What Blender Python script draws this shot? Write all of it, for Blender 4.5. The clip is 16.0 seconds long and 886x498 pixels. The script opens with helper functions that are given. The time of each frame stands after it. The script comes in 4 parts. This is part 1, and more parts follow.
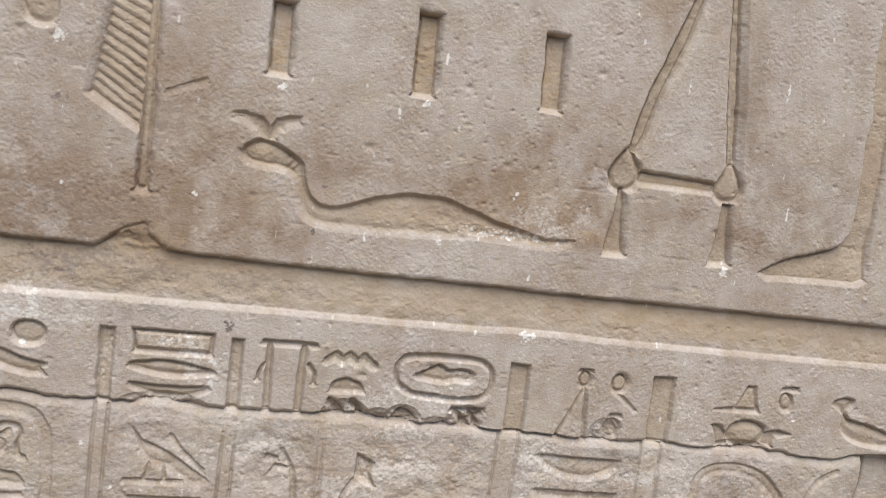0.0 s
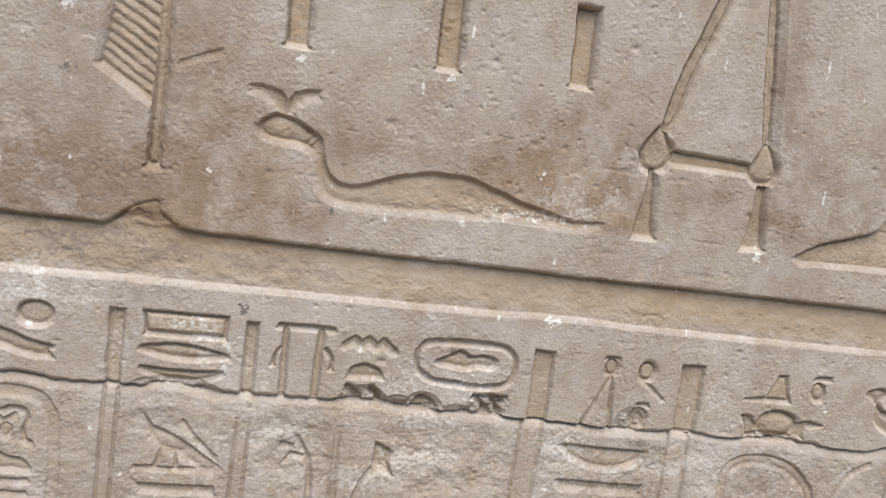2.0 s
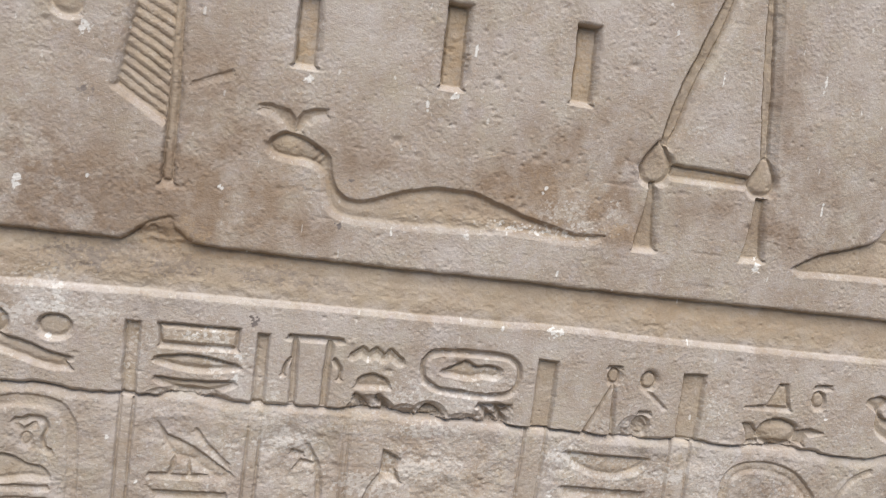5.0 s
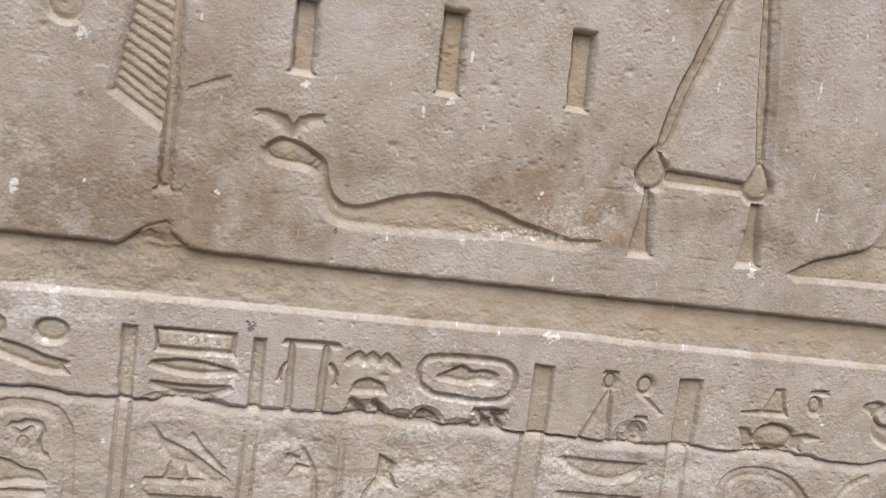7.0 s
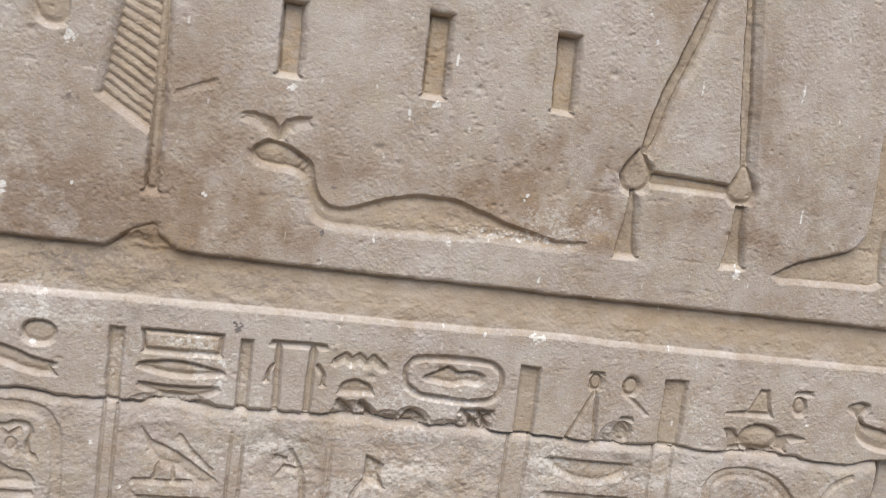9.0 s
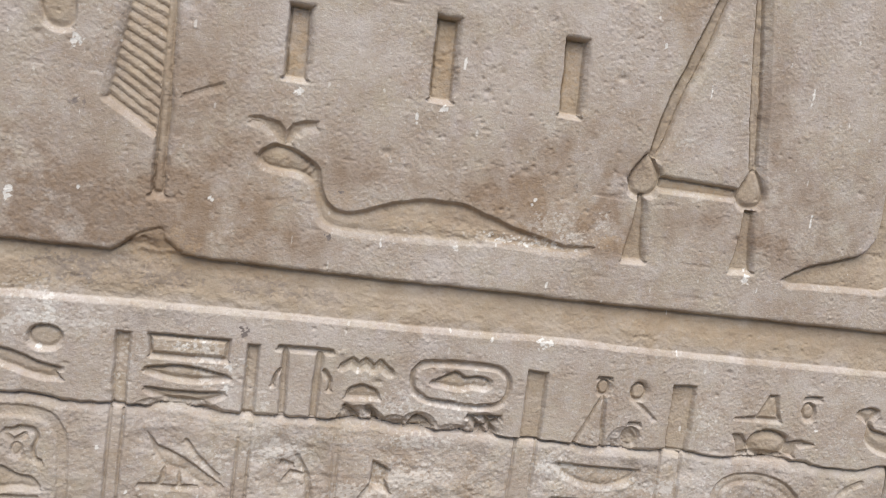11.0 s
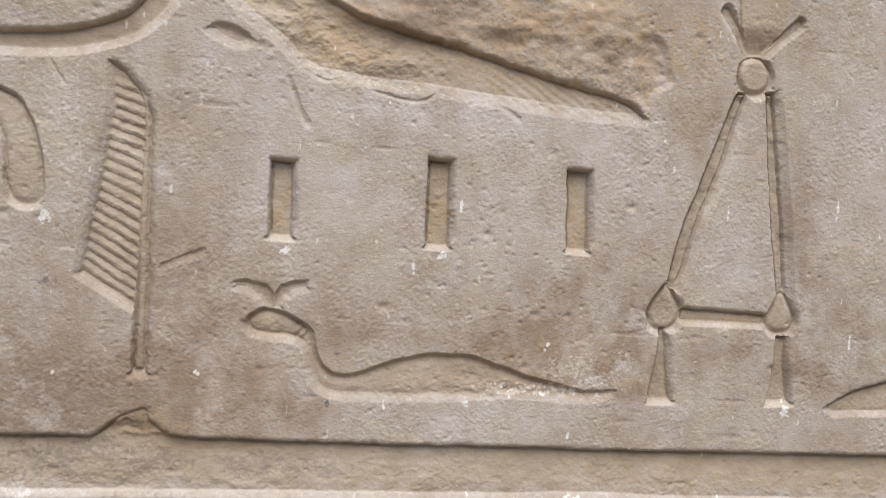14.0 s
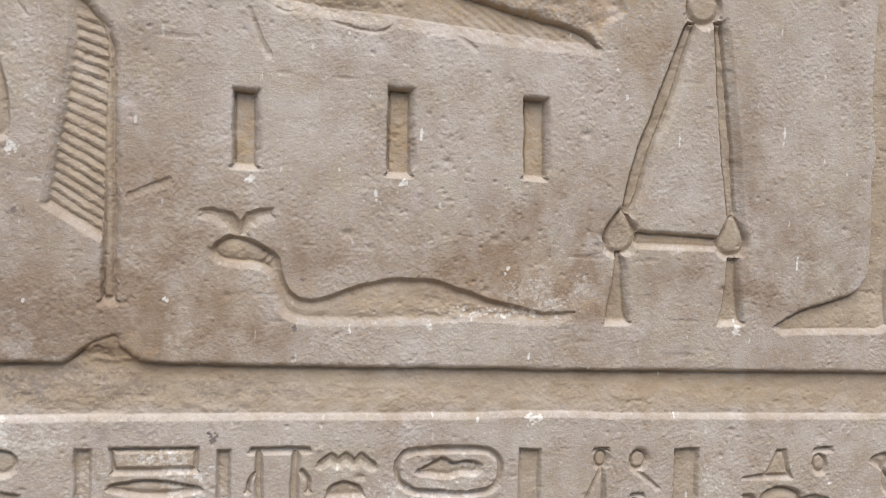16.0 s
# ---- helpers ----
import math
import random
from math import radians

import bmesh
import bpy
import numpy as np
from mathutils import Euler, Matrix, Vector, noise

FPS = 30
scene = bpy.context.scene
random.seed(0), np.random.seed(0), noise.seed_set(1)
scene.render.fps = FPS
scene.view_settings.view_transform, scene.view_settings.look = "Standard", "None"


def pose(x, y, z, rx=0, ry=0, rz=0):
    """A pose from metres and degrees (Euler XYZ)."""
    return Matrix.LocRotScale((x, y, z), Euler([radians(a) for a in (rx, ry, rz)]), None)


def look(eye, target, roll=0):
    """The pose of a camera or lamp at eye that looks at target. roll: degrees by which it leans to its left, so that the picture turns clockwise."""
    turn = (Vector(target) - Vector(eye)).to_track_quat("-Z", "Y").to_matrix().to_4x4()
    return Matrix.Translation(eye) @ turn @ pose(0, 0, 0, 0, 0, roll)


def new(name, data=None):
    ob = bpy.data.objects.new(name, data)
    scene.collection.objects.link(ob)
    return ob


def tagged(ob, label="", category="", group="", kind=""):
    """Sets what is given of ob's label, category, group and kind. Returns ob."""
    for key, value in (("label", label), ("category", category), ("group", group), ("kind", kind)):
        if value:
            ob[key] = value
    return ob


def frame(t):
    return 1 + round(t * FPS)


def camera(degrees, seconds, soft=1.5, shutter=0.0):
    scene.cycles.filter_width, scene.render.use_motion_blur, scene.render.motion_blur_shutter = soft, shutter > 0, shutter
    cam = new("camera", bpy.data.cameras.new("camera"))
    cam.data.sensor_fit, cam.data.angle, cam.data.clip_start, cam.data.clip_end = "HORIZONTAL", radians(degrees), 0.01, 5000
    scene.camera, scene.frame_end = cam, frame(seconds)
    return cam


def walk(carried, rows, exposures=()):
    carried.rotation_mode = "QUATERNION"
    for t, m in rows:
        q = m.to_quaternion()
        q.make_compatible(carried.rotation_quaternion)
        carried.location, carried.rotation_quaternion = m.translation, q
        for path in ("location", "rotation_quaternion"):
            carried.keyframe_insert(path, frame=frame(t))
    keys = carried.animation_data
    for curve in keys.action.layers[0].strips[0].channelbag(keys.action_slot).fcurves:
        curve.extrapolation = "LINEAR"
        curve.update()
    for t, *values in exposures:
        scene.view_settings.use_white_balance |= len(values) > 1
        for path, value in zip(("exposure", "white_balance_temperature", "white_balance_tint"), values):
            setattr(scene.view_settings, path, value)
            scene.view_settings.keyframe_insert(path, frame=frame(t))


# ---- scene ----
cam = camera(52.0, 16.0, soft=1.0)
PATH = [
    (0, (-0.568, -1.641, 1.721), (-0.1, 0.288, 1.474), 8.5),
    (0.5, (-0.575, -1.637, 1.717), (-0.103, 0.29, 1.469), 8.5),
    (1, (-0.567, -1.633, 1.711), (-0.106, 0.298, 1.463), 8.5),
    (1.5, (-0.567, -1.607, 1.697), (-0.103, 0.321, 1.433), 8.6),
    (2, (-0.583, -1.568, 1.707), (-0.122, 0.357, 1.419), 9.0),
    (2.5, (-0.576, -1.592, 1.719), (-0.129, 0.336, 1.426), 9.0),
    (3, (-0.563, -1.602, 1.719), (-0.125, 0.329, 1.435), 8.7),
    (3.5, (-0.582, -1.602, 1.715), (-0.145, 0.329, 1.434), 8.4),
    (4, (-0.58, -1.613, 1.727), (-0.144, 0.318, 1.445), 8.5),
    (6.5, (-0.575, -1.613, 1.731), (-0.154, 0.323, 1.457), 8.6),
    (7, (-0.569, -1.621, 1.727), (-0.145, 0.315, 1.462), 8.6),
    (7.5, (-0.56, -1.625, 1.734), (-0.134, 0.311, 1.47), 8.6),
    (8, (-0.558, -1.622, 1.729), (-0.131, 0.313, 1.461), 8.6),
    (8.5, (-0.557, -1.629, 1.724), (-0.132, 0.309, 1.467), 8.6),
    (9, (-0.553, -1.636, 1.727), (-0.122, 0.3, 1.472), 8.6),
    (11.5, (-0.558, -1.625, 1.733), (-0.141, 0.314, 1.477), 8.5),
    (12, (-0.544, -1.632, 1.733), (-0.133, 0.31, 1.488), 7.7),
    (12.5, (-0.547, -1.663, 1.738), (-0.136, 0.281, 1.51), 7.0),
    (13, (-0.549, -1.71, 1.755), (-0.147, 0.242, 1.584), 5.4),
    (13.5, (-0.531, -1.559, 1.784), (-0.15, 0.401, 1.674), 4.6),
    (14, (-0.517, -1.499, 1.838), (-0.153, 0.466, 1.766), 4.4),
    (14.5, (-0.522, -1.477, 1.793), (-0.15, 0.487, 1.726), 4.4),
    (15, (-0.501, -1.523, 1.746), (-0.08, 0.431, 1.665), 3.3),
    (15.5, (-0.506, -1.527, 1.749), (-0.077, 0.423, 1.632), 3.2),
    (16, (-0.505, -1.552, 1.748), (-0.076, 0.399, 1.638), 3.3),
]
walk(cam, [(t, look(eye, target, roll)) for t, eye, target, roll in PATH], exposures=[(0, 0.35), (16, 0.35)])

# ---- world and light: hazy daylight from above, in front of the wall ----
world = bpy.data.worlds.new("sky")
scene.world = world
world.use_nodes = True
wn = world.node_tree.nodes
sky = wn.new("ShaderNodeTexSky")
sky.sky_type, sky.sun_disc = "NISHITA", False
SUN_UP, SUN_AROUND = radians(63), radians(182)
sky.sun_elevation, sky.sun_rotation = SUN_UP, SUN_AROUND
world.node_tree.links.new(sky.outputs[0], wn["Background"].inputs[0])
wn["Background"].inputs[1].default_value = 0.09
sun = new("sun", bpy.data.lights.new("sun", "SUN"))
sun.data.energy, sun.data.angle, sun.data.color = 4.2, radians(54), (1.0, 0.962, 0.908)
toward = Vector((math.sin(SUN_AROUND) * math.cos(SUN_UP), math.cos(SUN_AROUND) * math.cos(SUN_UP), math.sin(SUN_UP)))
sun.matrix_world = look(toward * 20, (0, 0, 0))


# ---- materials ----
def ramp(nt, source, stops):
    node = nt.nodes.new("ShaderNodeValToRGB")
    while len(node.color_ramp.elements) < len(stops):
        node.color_ramp.elements.new(0.5)
    for el, (at, colour) in zip(node.color_ramp.elements, stops):
        el.position, el.color = at, (*colour, 1)
    nt.links.new(source, node.inputs[0])
    return node.outputs[0]


def noise_node(nt, coords, scale, detail=4.0, rough=0.55, stretch=(1, 1, 1)):
    mp = nt.nodes.new("ShaderNodeMapping")
    mp.inputs["Scale"].default_value = stretch
    nt.links.new(coords, mp.inputs[0])
    node = nt.nodes.new("ShaderNodeTexNoise")
    node.inputs["Scale"].default_value, node.inputs["Detail"].default_value, node.inputs["Roughness"].default_value = scale, detail, rough
    nt.links.new(mp.outputs[0], node.inputs["Vector"])
    return node.outputs[0]


def mix(nt, fac, a, b, how="MIX"):
    node = nt.nodes.new("ShaderNodeMix")
    node.data_type, node.blend_type = "RGBA", how
    for socket, value in ((node.inputs[0], fac), (node.inputs[6], a), (node.inputs[7], b)):
        if isinstance(value, bpy.types.NodeSocket):
            nt.links.new(value, socket)
        elif isinstance(value, tuple):
            socket.default_value = (*value, 1)
        else:
            socket.default_value = value
    return node.outputs[2]


def times(nt, a, b):
    node = nt.nodes.new("ShaderNodeMath")
    node.operation, node.use_clamp = "MULTIPLY", True
    nt.links.new(a, node.inputs[0])
    if isinstance(b, bpy.types.NodeSocket):
        nt.links.new(b, node.inputs[1])
    else:
        node.inputs[1].default_value = b
    return node.outputs[0]


def grey(a, b):
    return [(a, (0, 0, 0)), (b, (1, 1, 1))]


def sandstone(name, stained):
    """Weathered sandstone: tan and pinkish-grey patina, ochre patches, pale crust, fine grain."""
    mat = bpy.data.materials.new(name)
    mat.use_nodes = True
    nt = mat.node_tree
    bsdf = nt.nodes["Principled BSDF"]
    at = nt.nodes.new("ShaderNodeTexCoord").outputs["Object"]
    broad = noise_node(nt, at, 3.2, 5, 0.6)
    colour = ramp(nt, broad, [(0.3, (0.295, 0.232, 0.180)), (0.5, (0.350, 0.290, 0.240)), (0.70, (0.415, 0.362, 0.322))])
    colour = mix(nt, times(nt, ramp(nt, noise_node(nt, at, 7.5, 5, 0.7), grey(0.47, 0.66)), 0.55), colour, (0.395, 0.345, 0.258))
    colour = mix(nt, times(nt, ramp(nt, noise_node(nt, at, 9.5, 5, 0.7, (1.3, 1, 0.8)), grey(0.52, 0.70)), 0.55), colour, (0.425, 0.372, 0.362))
    streaks = noise_node(nt, at, 24, 6, 0.7, (0.75, 1, 1.0))
    colour = mix(nt, times(nt, ramp(nt, streaks, grey(0.42, 0.70)), 0.55), colour, (0.435, 0.398, 0.350))
    blots = noise_node(nt, at, 58, 5, 0.7, (0.9, 1, 1))
    colour = mix(nt, times(nt, ramp(nt, blots, grey(0.52, 0.74)), 0.34), colour, (0.245, 0.185, 0.138))
    colour = mix(nt, times(nt, ramp(nt, noise_node(nt, at, 75, 4, 0.7), grey(0.57, 0.74)), 0.5), colour, (0.50, 0.465, 0.435))
    colour = mix(nt, times(nt, ramp(nt, noise_node(nt, at, 92, 5, 0.7, (0.8, 1, 1)), grey(0.54, 0.72)), 0.45), colour, (0.350, 0.238, 0.145))
    colour = mix(nt, times(nt, ramp(nt, noise_node(nt, at, 38, 6, 0.72), grey(0.50, 0.68)), 0.40), colour, (0.425, 0.392, 0.392))
    runs = noise_node(nt, at, 11, 4, 0.6, (1.6, 1, 0.35))
    colour = mix(nt, times(nt, ramp(nt, runs, grey(0.48, 0.72)), 0.4), colour, (0.265, 0.205, 0.158))
    grain = noise_node(nt, at, 300, 3, 0.75)
    colour = mix(nt, 0.28, colour, ramp(nt, grain, [(0.25, (0.36, 0.35, 0.34)), (0.75, (0.64, 0.65, 0.66))]), "OVERLAY")
    specks = noise_node(nt, at, 150, 2, 0.5)
    colour = mix(nt, times(nt, ramp(nt, specks, grey(0.60, 0.74)), 0.35), colour, (0.55, 0.52, 0.48))
    colour = mix(nt, times(nt, ramp(nt, noise_node(nt, at, 170, 3, 0.6), grey(0.60, 0.74)), 0.35), colour, (0.15, 0.12, 0.10))
    if stained:
        stain = nt.nodes.new("ShaderNodeAttribute")
        stain.attribute_name = "stain"
        parts = nt.nodes.new("ShaderNodeSeparateColor")
        nt.links.new(stain.outputs["Color"], parts.inputs[0])
        cut_floor = nt.nodes.new("ShaderNodeAttribute")
        cut_floor.attribute_name = "ochre_shade"
        # cut floors: ochre stone, with recess shade painted into the darker brown
        colour = mix(nt, times(nt, cut_floor.outputs["Fac"], 0.66), colour, (0.335, 0.258, 0.172))
        patina = nt.nodes.new("ShaderNodeAttribute")
        patina.attribute_name = "tone"
        mottle = ramp(nt, noise_node(nt, at, 34, 5, 0.7), [(0.3, (0.45, 0.45, 0.45)), (0.6, (1, 1, 1))])
        colour = mix(nt, times(nt, times(nt, patina.outputs["Fac"], mottle), 0.75), colour, (0.490, 0.445, 0.422))
        colour = mix(nt, times(nt, times(nt, patina.outputs["Fac"], -1.0), mottle), colour, (0.238, 0.172, 0.122))
        ragged = ramp(nt, noise_node(nt, at, 42, 5, 0.65), grey(0.28, 0.70))
        colour = mix(nt, times(nt, times(nt, parts.outputs[2], ragged), 0.75), colour, (0.375, 0.262, 0.155))
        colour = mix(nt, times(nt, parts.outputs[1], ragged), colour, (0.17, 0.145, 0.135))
        colour = mix(nt, times(nt, parts.outputs[0], 1.0), colour, (0.68, 0.66, 0.63))
    nt.links.new(colour, bsdf.inputs["Base Color"])
    bsdf.inputs["Roughness"].default_value = 0.93
    bsdf.inputs["Specular IOR Level"].default_value = 0.2
    fine, mid = nt.nodes.new("ShaderNodeBump"), nt.nodes.new("ShaderNodeBump")
    fine.inputs["Strength"].default_value, fine.inputs["Distance"].default_value = 0.32, 0.0012
    mid.inputs["Strength"].default_value, mid.inputs["Distance"].default_value = 0.65, 0.0017
    nt.links.new(noise_node(nt, at, 400, 2, 0.6), fine.inputs["Height"])
    nt.links.new(noise_node(nt, at, 210, 3, 0.6, (0.9, 1, 1.05)), mid.inputs["Height"])
    nt.links.new(mid.outputs[0], fine.inputs["Normal"])
    nt.links.new(fine.outputs[0], bsdf.inputs["Normal"])
    return mat


CARVED = sandstone("carved_sandstone", True)
PLAIN = sandstone("plain_sandstone", False)


def sand_material():
    mat = bpy.data.materials.new("sand")
    mat.use_nodes = True
    nt = mat.node_tree
    at = nt.nodes.new("ShaderNodeTexCoord").outputs["Object"]
    colour = ramp(nt, noise_node(nt, at, 1.5, 6, 0.65), [(0.3, (0.155, 0.12, 0.088)), (0.7, (0.23, 0.185, 0.14))])
    nt.links.new(colour, nt.nodes["Principled BSDF"].inputs["Base Color"])
    nt.nodes["Principled BSDF"].inputs["Roughness"].default_value = 0.95
    bump = nt.nodes.new("ShaderNodeBump")
    bump.inputs["Distance"].default_value = 0.01
    nt.links.new(noise_node(nt, at, 40, 5, 0.6), bump.inputs["Height"])
    nt.links.new(bump.outputs[0], nt.nodes["Principled BSDF"].inputs["Normal"])
    return mat


# ---- the carved face, as a relief over x and z (metres), sunk towards +y ----
STEP = 0.00152
X0, X1, ZB, ZT = -1.06, 1.02, 0.90, 2.36
xs, zs = np.arange(X0, X1 + STEP / 2, STEP), np.arange(ZB, ZT + STEP / 2, STEP)
X1, ZT = float(xs[-1]), float(zs[-1])
GX, GZ = np.meshgrid(xs, zs)
LATTICE = np.random.RandomState(7).rand(512, 512)


def soft(t):
    t = np.clip(t, 0, 1)
    return t * t * (3 - 2 * t)


def grain(x, z, size, seed, stretch=1.0):
    """Smooth noise from -1 to 1 with bumps of that size, drawn out along x by stretch."""
    u, v = x / (size * stretch) + 37.7 * seed + 900, z / size + 11.3 * seed + 900
    i, j = np.floor(u).astype(int), np.floor(v).astype(int)
    a, b = soft(u - i), soft(v - j)
    g = lambda p, q: LATTICE[(j + q) % 512, (i + p) % 512]
    return 2 * ((g(0, 0) * (1 - a) + g(1, 0) * a) * (1 - b) + (g(0, 1) * (1 - a) + g(1, 1) * a) * b) - 1


def rugged(x, z, size, seed, octaves=4, stretch=1.0):
    return sum(grain(x, z, size / 2**k, seed + k, stretch) * 0.55**k for k in range(octaves))


# hand-cut edges waver by a millimetre or two, and are nibbled more here and there
NIBBLE = 0.0007 * soft(grain(GX, GZ, 0.09, 5) * 1.6 - 0.1)
WX = GX + 0.0014 * grain(GX, GZ, 0.035, 1) + (0.0005 + NIBBLE) * grain(GX, GZ, 0.010, 2) + (0.0002 + 0.8 * NIBBLE) * grain(GX, GZ, 0.005, 6)
WZ = GZ + 0.0014 * grain(GX, GZ, 0.035, 3) + (0.0005 + NIBBLE) * grain(GX, GZ, 0.010, 4) + (0.0002 + 0.8 * NIBBLE) * grain(GX, GZ, 0.005, 7)


def curve(points, closed=True, steps=6):
    """A smooth line through the points."""
    p, n, out = [np.array(q, float) for q in points], len(points), []
    for k in range(n if closed else n - 1):
        a, b, c, d = (p[(k + m) % n] if closed else p[min(max(k + m, 0), n - 1)] for m in (-1, 0, 1, 2))
        for s in range(steps):
            t = s / steps
            out.append(0.5 * (2 * b + (c - a) * t + (2 * a - 5 * b + 4 * c - d) * t**2 + (3 * b - a - 3 * c + d) * t**3))
    return out if closed else out + [p[-1]]


def area(points):
    """Signed distance to a polygon: negative inside."""
    pts = np.array(points, float)

    def sd(x, z):
        d2, inside = np.full(x.shape, 1e9), np.zeros(x.shape, bool)
        for (ax, az), (bx, bz) in zip(pts, np.roll(pts, -1, 0)):
            ex, ez = bx - ax, bz - az
            t = np.clip(((x - ax) * ex + (z - az) * ez) / (ex * ex + ez * ez + 1e-12), 0, 1)
            d2 = np.minimum(d2, (x - ax - t * ex) ** 2 + (z - az - t * ez) ** 2)
            if abs(ez) > 1e-12:
                inside ^= ((az > z) != (bz > z)) & (x < ax + (z - az) * ex / ez)
        return np.where(inside, -1, 1) * np.sqrt(d2)

    return sd, (pts[:, 0].min(), pts[:, 0].max(), pts[:, 1].min(), pts[:, 1].max())


def band(points, w0, w1=None):
    """Signed distance to a stroke along the points, of half-width w0 at its start and w1 at its end."""
    pts, w1 = np.array(points, float), w0 if w1 is None else w1
    length = np.r_[0, np.cumsum(np.hypot(*np.diff(pts, axis=0).T))]

    def sd(x, z):
        best = np.full(x.shape, 1e9)
        for k in range(len(pts) - 1):
            (ax, az), (bx, bz) = pts[k], pts[k + 1]
            ex, ez = bx - ax, bz - az
            t = np.clip(((x - ax) * ex + (z - az) * ez) / (ex * ex + ez * ez + 1e-12), 0, 1)
            w = w0 + (w1 - w0) * (length[k] + t * (length[k + 1] - length[k])) / length[-1]
            best = np.minimum(best, np.hypot(x - ax - t * ex, z - az - t * ez) - w)
        return best

    return sd, (pts[:, 0].min(), pts[:, 0].max(), pts[:, 1].min(), pts[:, 1].max())


def oval(cx, cz, rx, rz, lean=0.0, n=28):
    c, s = math.cos(radians(lean)), math.sin(radians(lean))
    ring = [(rx * math.cos(a), rz * math.sin(a)) for a in (2 * math.pi * k / n for k in range(n))]
    return area([(cx + c * u - s * v, cz + s * u + c * v) for u, v in ring])


def box(x0, x1, z0, z1, shift=0.0):
    """An upright box whose foot stands off by shift."""
    return area([(x0 + shift, z0), (x1 + shift, z0), (x1, z1), (x0, z1)])


DEPTH = np.zeros_like(GX)
OWNER = np.zeros(GX.shape, int)
OCHRE_SHADE = np.zeros_like(GX)
CARVINGS, FORMS = [], []


def sunk(shape, depth, ledge=0.010, cut=0.003, bulge=0.0, swell=0.03, extra=None, bank=(0.0, -1.0)):
    """A sunk form: sheer at its upper edge, with a sloping ledge on the side that bank names; bulge lifts the middle of its floor."""
    return shape, depth, ledge, cut, bulge, swell, extra, bank


def carve(name, label, *forms, parts="", group="", margin=0.0015):
    """Cuts the forms of one sign; parts names its pieces in turn."""
    pieces = parts.split()
    first = len(FORMS) + 1
    CARVINGS.append((name, label, group, list(range(first, first + len(forms)))))
    for k, ((sd, (xa, xb, za, zb)), depth, ledge, cut, bulge, swell, extra, bank) in enumerate(forms):
        FORMS.append(pieces[min(k, len(pieces) - 1)] if pieces else name)
        pad = 0.012 + ledge
        i0, i1 = np.searchsorted(xs, (xa - pad, xb + pad))
        j0, j1 = np.searchsorted(zs, (za - pad, zb + pad))
        if i1 - i0 < 3 or j1 - j0 < 3:
            continue
        win = np.s_[j0:j1, i0:i1]
        x, z = (GX[win], GZ[win]) if name == "line_carving" else (WX[win], WZ[win])
        d = sd(x, z)
        gz, gx = np.gradient(sd(GX[win], GZ[win]), STEP)
        low = soft((gx * bank[0] + gz * bank[1] - 0.28) / 0.5)
        d = d + 0.5 * low * (sd(GX[win], GZ[win]) - d)
        high = np.clip(gz, 0, 1) ** 2
        left = np.clip(-gx, 0, 1) ** 2 * (1 - low)
        right = np.clip(gx, 0, 1) ** 2 * (1 - low)
        # worn shoulder outside the cut: wide at the right and the top, narrow at the left
        reach = min(0.013, depth * (0.85 if depth > 0.0115 else 0.45))
        side = 0.0010 + reach * (0.2 + 0.8 * soft((z - za) / 0.016)) * (0.30 + 0.45 * high + 0.70 * right) * (0.85 + 0.35 * grain(x, z, 0.04, 9))
        ramp_out = 0.0008 + ledge
        out = low * ramp_out + (1 - low) * side
        hold = 0.26 + 0.30 * right
        shoulder = hold * np.clip(1 - d / side, 0, 1) ** 2
        wall = hold + (1 - hold) * soft(-d / max(cut, 0.0032))
        f_side = np.where(d > 0, shoulder, wall)
        f_low = np.clip((ramp_out - d) / (ramp_out + cut), 0, 1)
        f_low = 0.1 * soft(f_low) + 0.9 * f_low
        f = low * f_low + (1 - low) * f_side
        deep = depth * (1 - 0.15 * low * (bulge > 0) * np.exp(np.clip(d, -1, 0) / 0.004)) * f - bulge * soft(-d / swell)
        if extra is not None:
            deep = deep + extra(x, z, d) * f
        deep = deep + 0.08 * depth * np.exp(-(((d + 0.001) / 0.0017) ** 2)) * low * (bulge == 0)
        deep = deep + (0.16 + 13 * depth) * depth * np.exp(-(((d + 0.0024) / 0.0026) ** 2)) * np.clip(high + 0.85 * left + 0.12 * right, 0, 1) * (1 - low)
        deep = np.maximum(deep, 0)
        # floor tint grows with the depth of the cut: ochre plus painted recess shade
        OCHRE_SHADE[win] = np.maximum(OCHRE_SHADE[win], soft((0.001 - d) / 0.004) * min(1, 0.15 + depth / 0.018))
        take = (d < out + margin) & (deep >= DEPTH[win] - 1e-5)
        OWNER[win] = np.where(take, len(FORMS), OWNER[win])
        DEPTH[win] = np.maximum(DEPTH[win], deep)


# ---- the carvings: large signs of the upper course ----
STROKE = "plain upright sunk stroke with a flat ochre floor"
carve("stroke_carving", STROKE, sunk(box(-0.533, -0.495, 1.786, 1.910, 0.005), 0.018, 0.0085), group="three strokes over the viper")
carve("stroke_carving", STROKE, sunk(box(-0.275, -0.235, 1.788, 1.932, 0.006), 0.018, 0.0085), group="three strokes over the viper")
carve("stroke_carving", STROKE, sunk(box(-0.032, 0.008, 1.797, 1.935, 0.008), 0.018, 0.0085), group="three strokes over the viper")

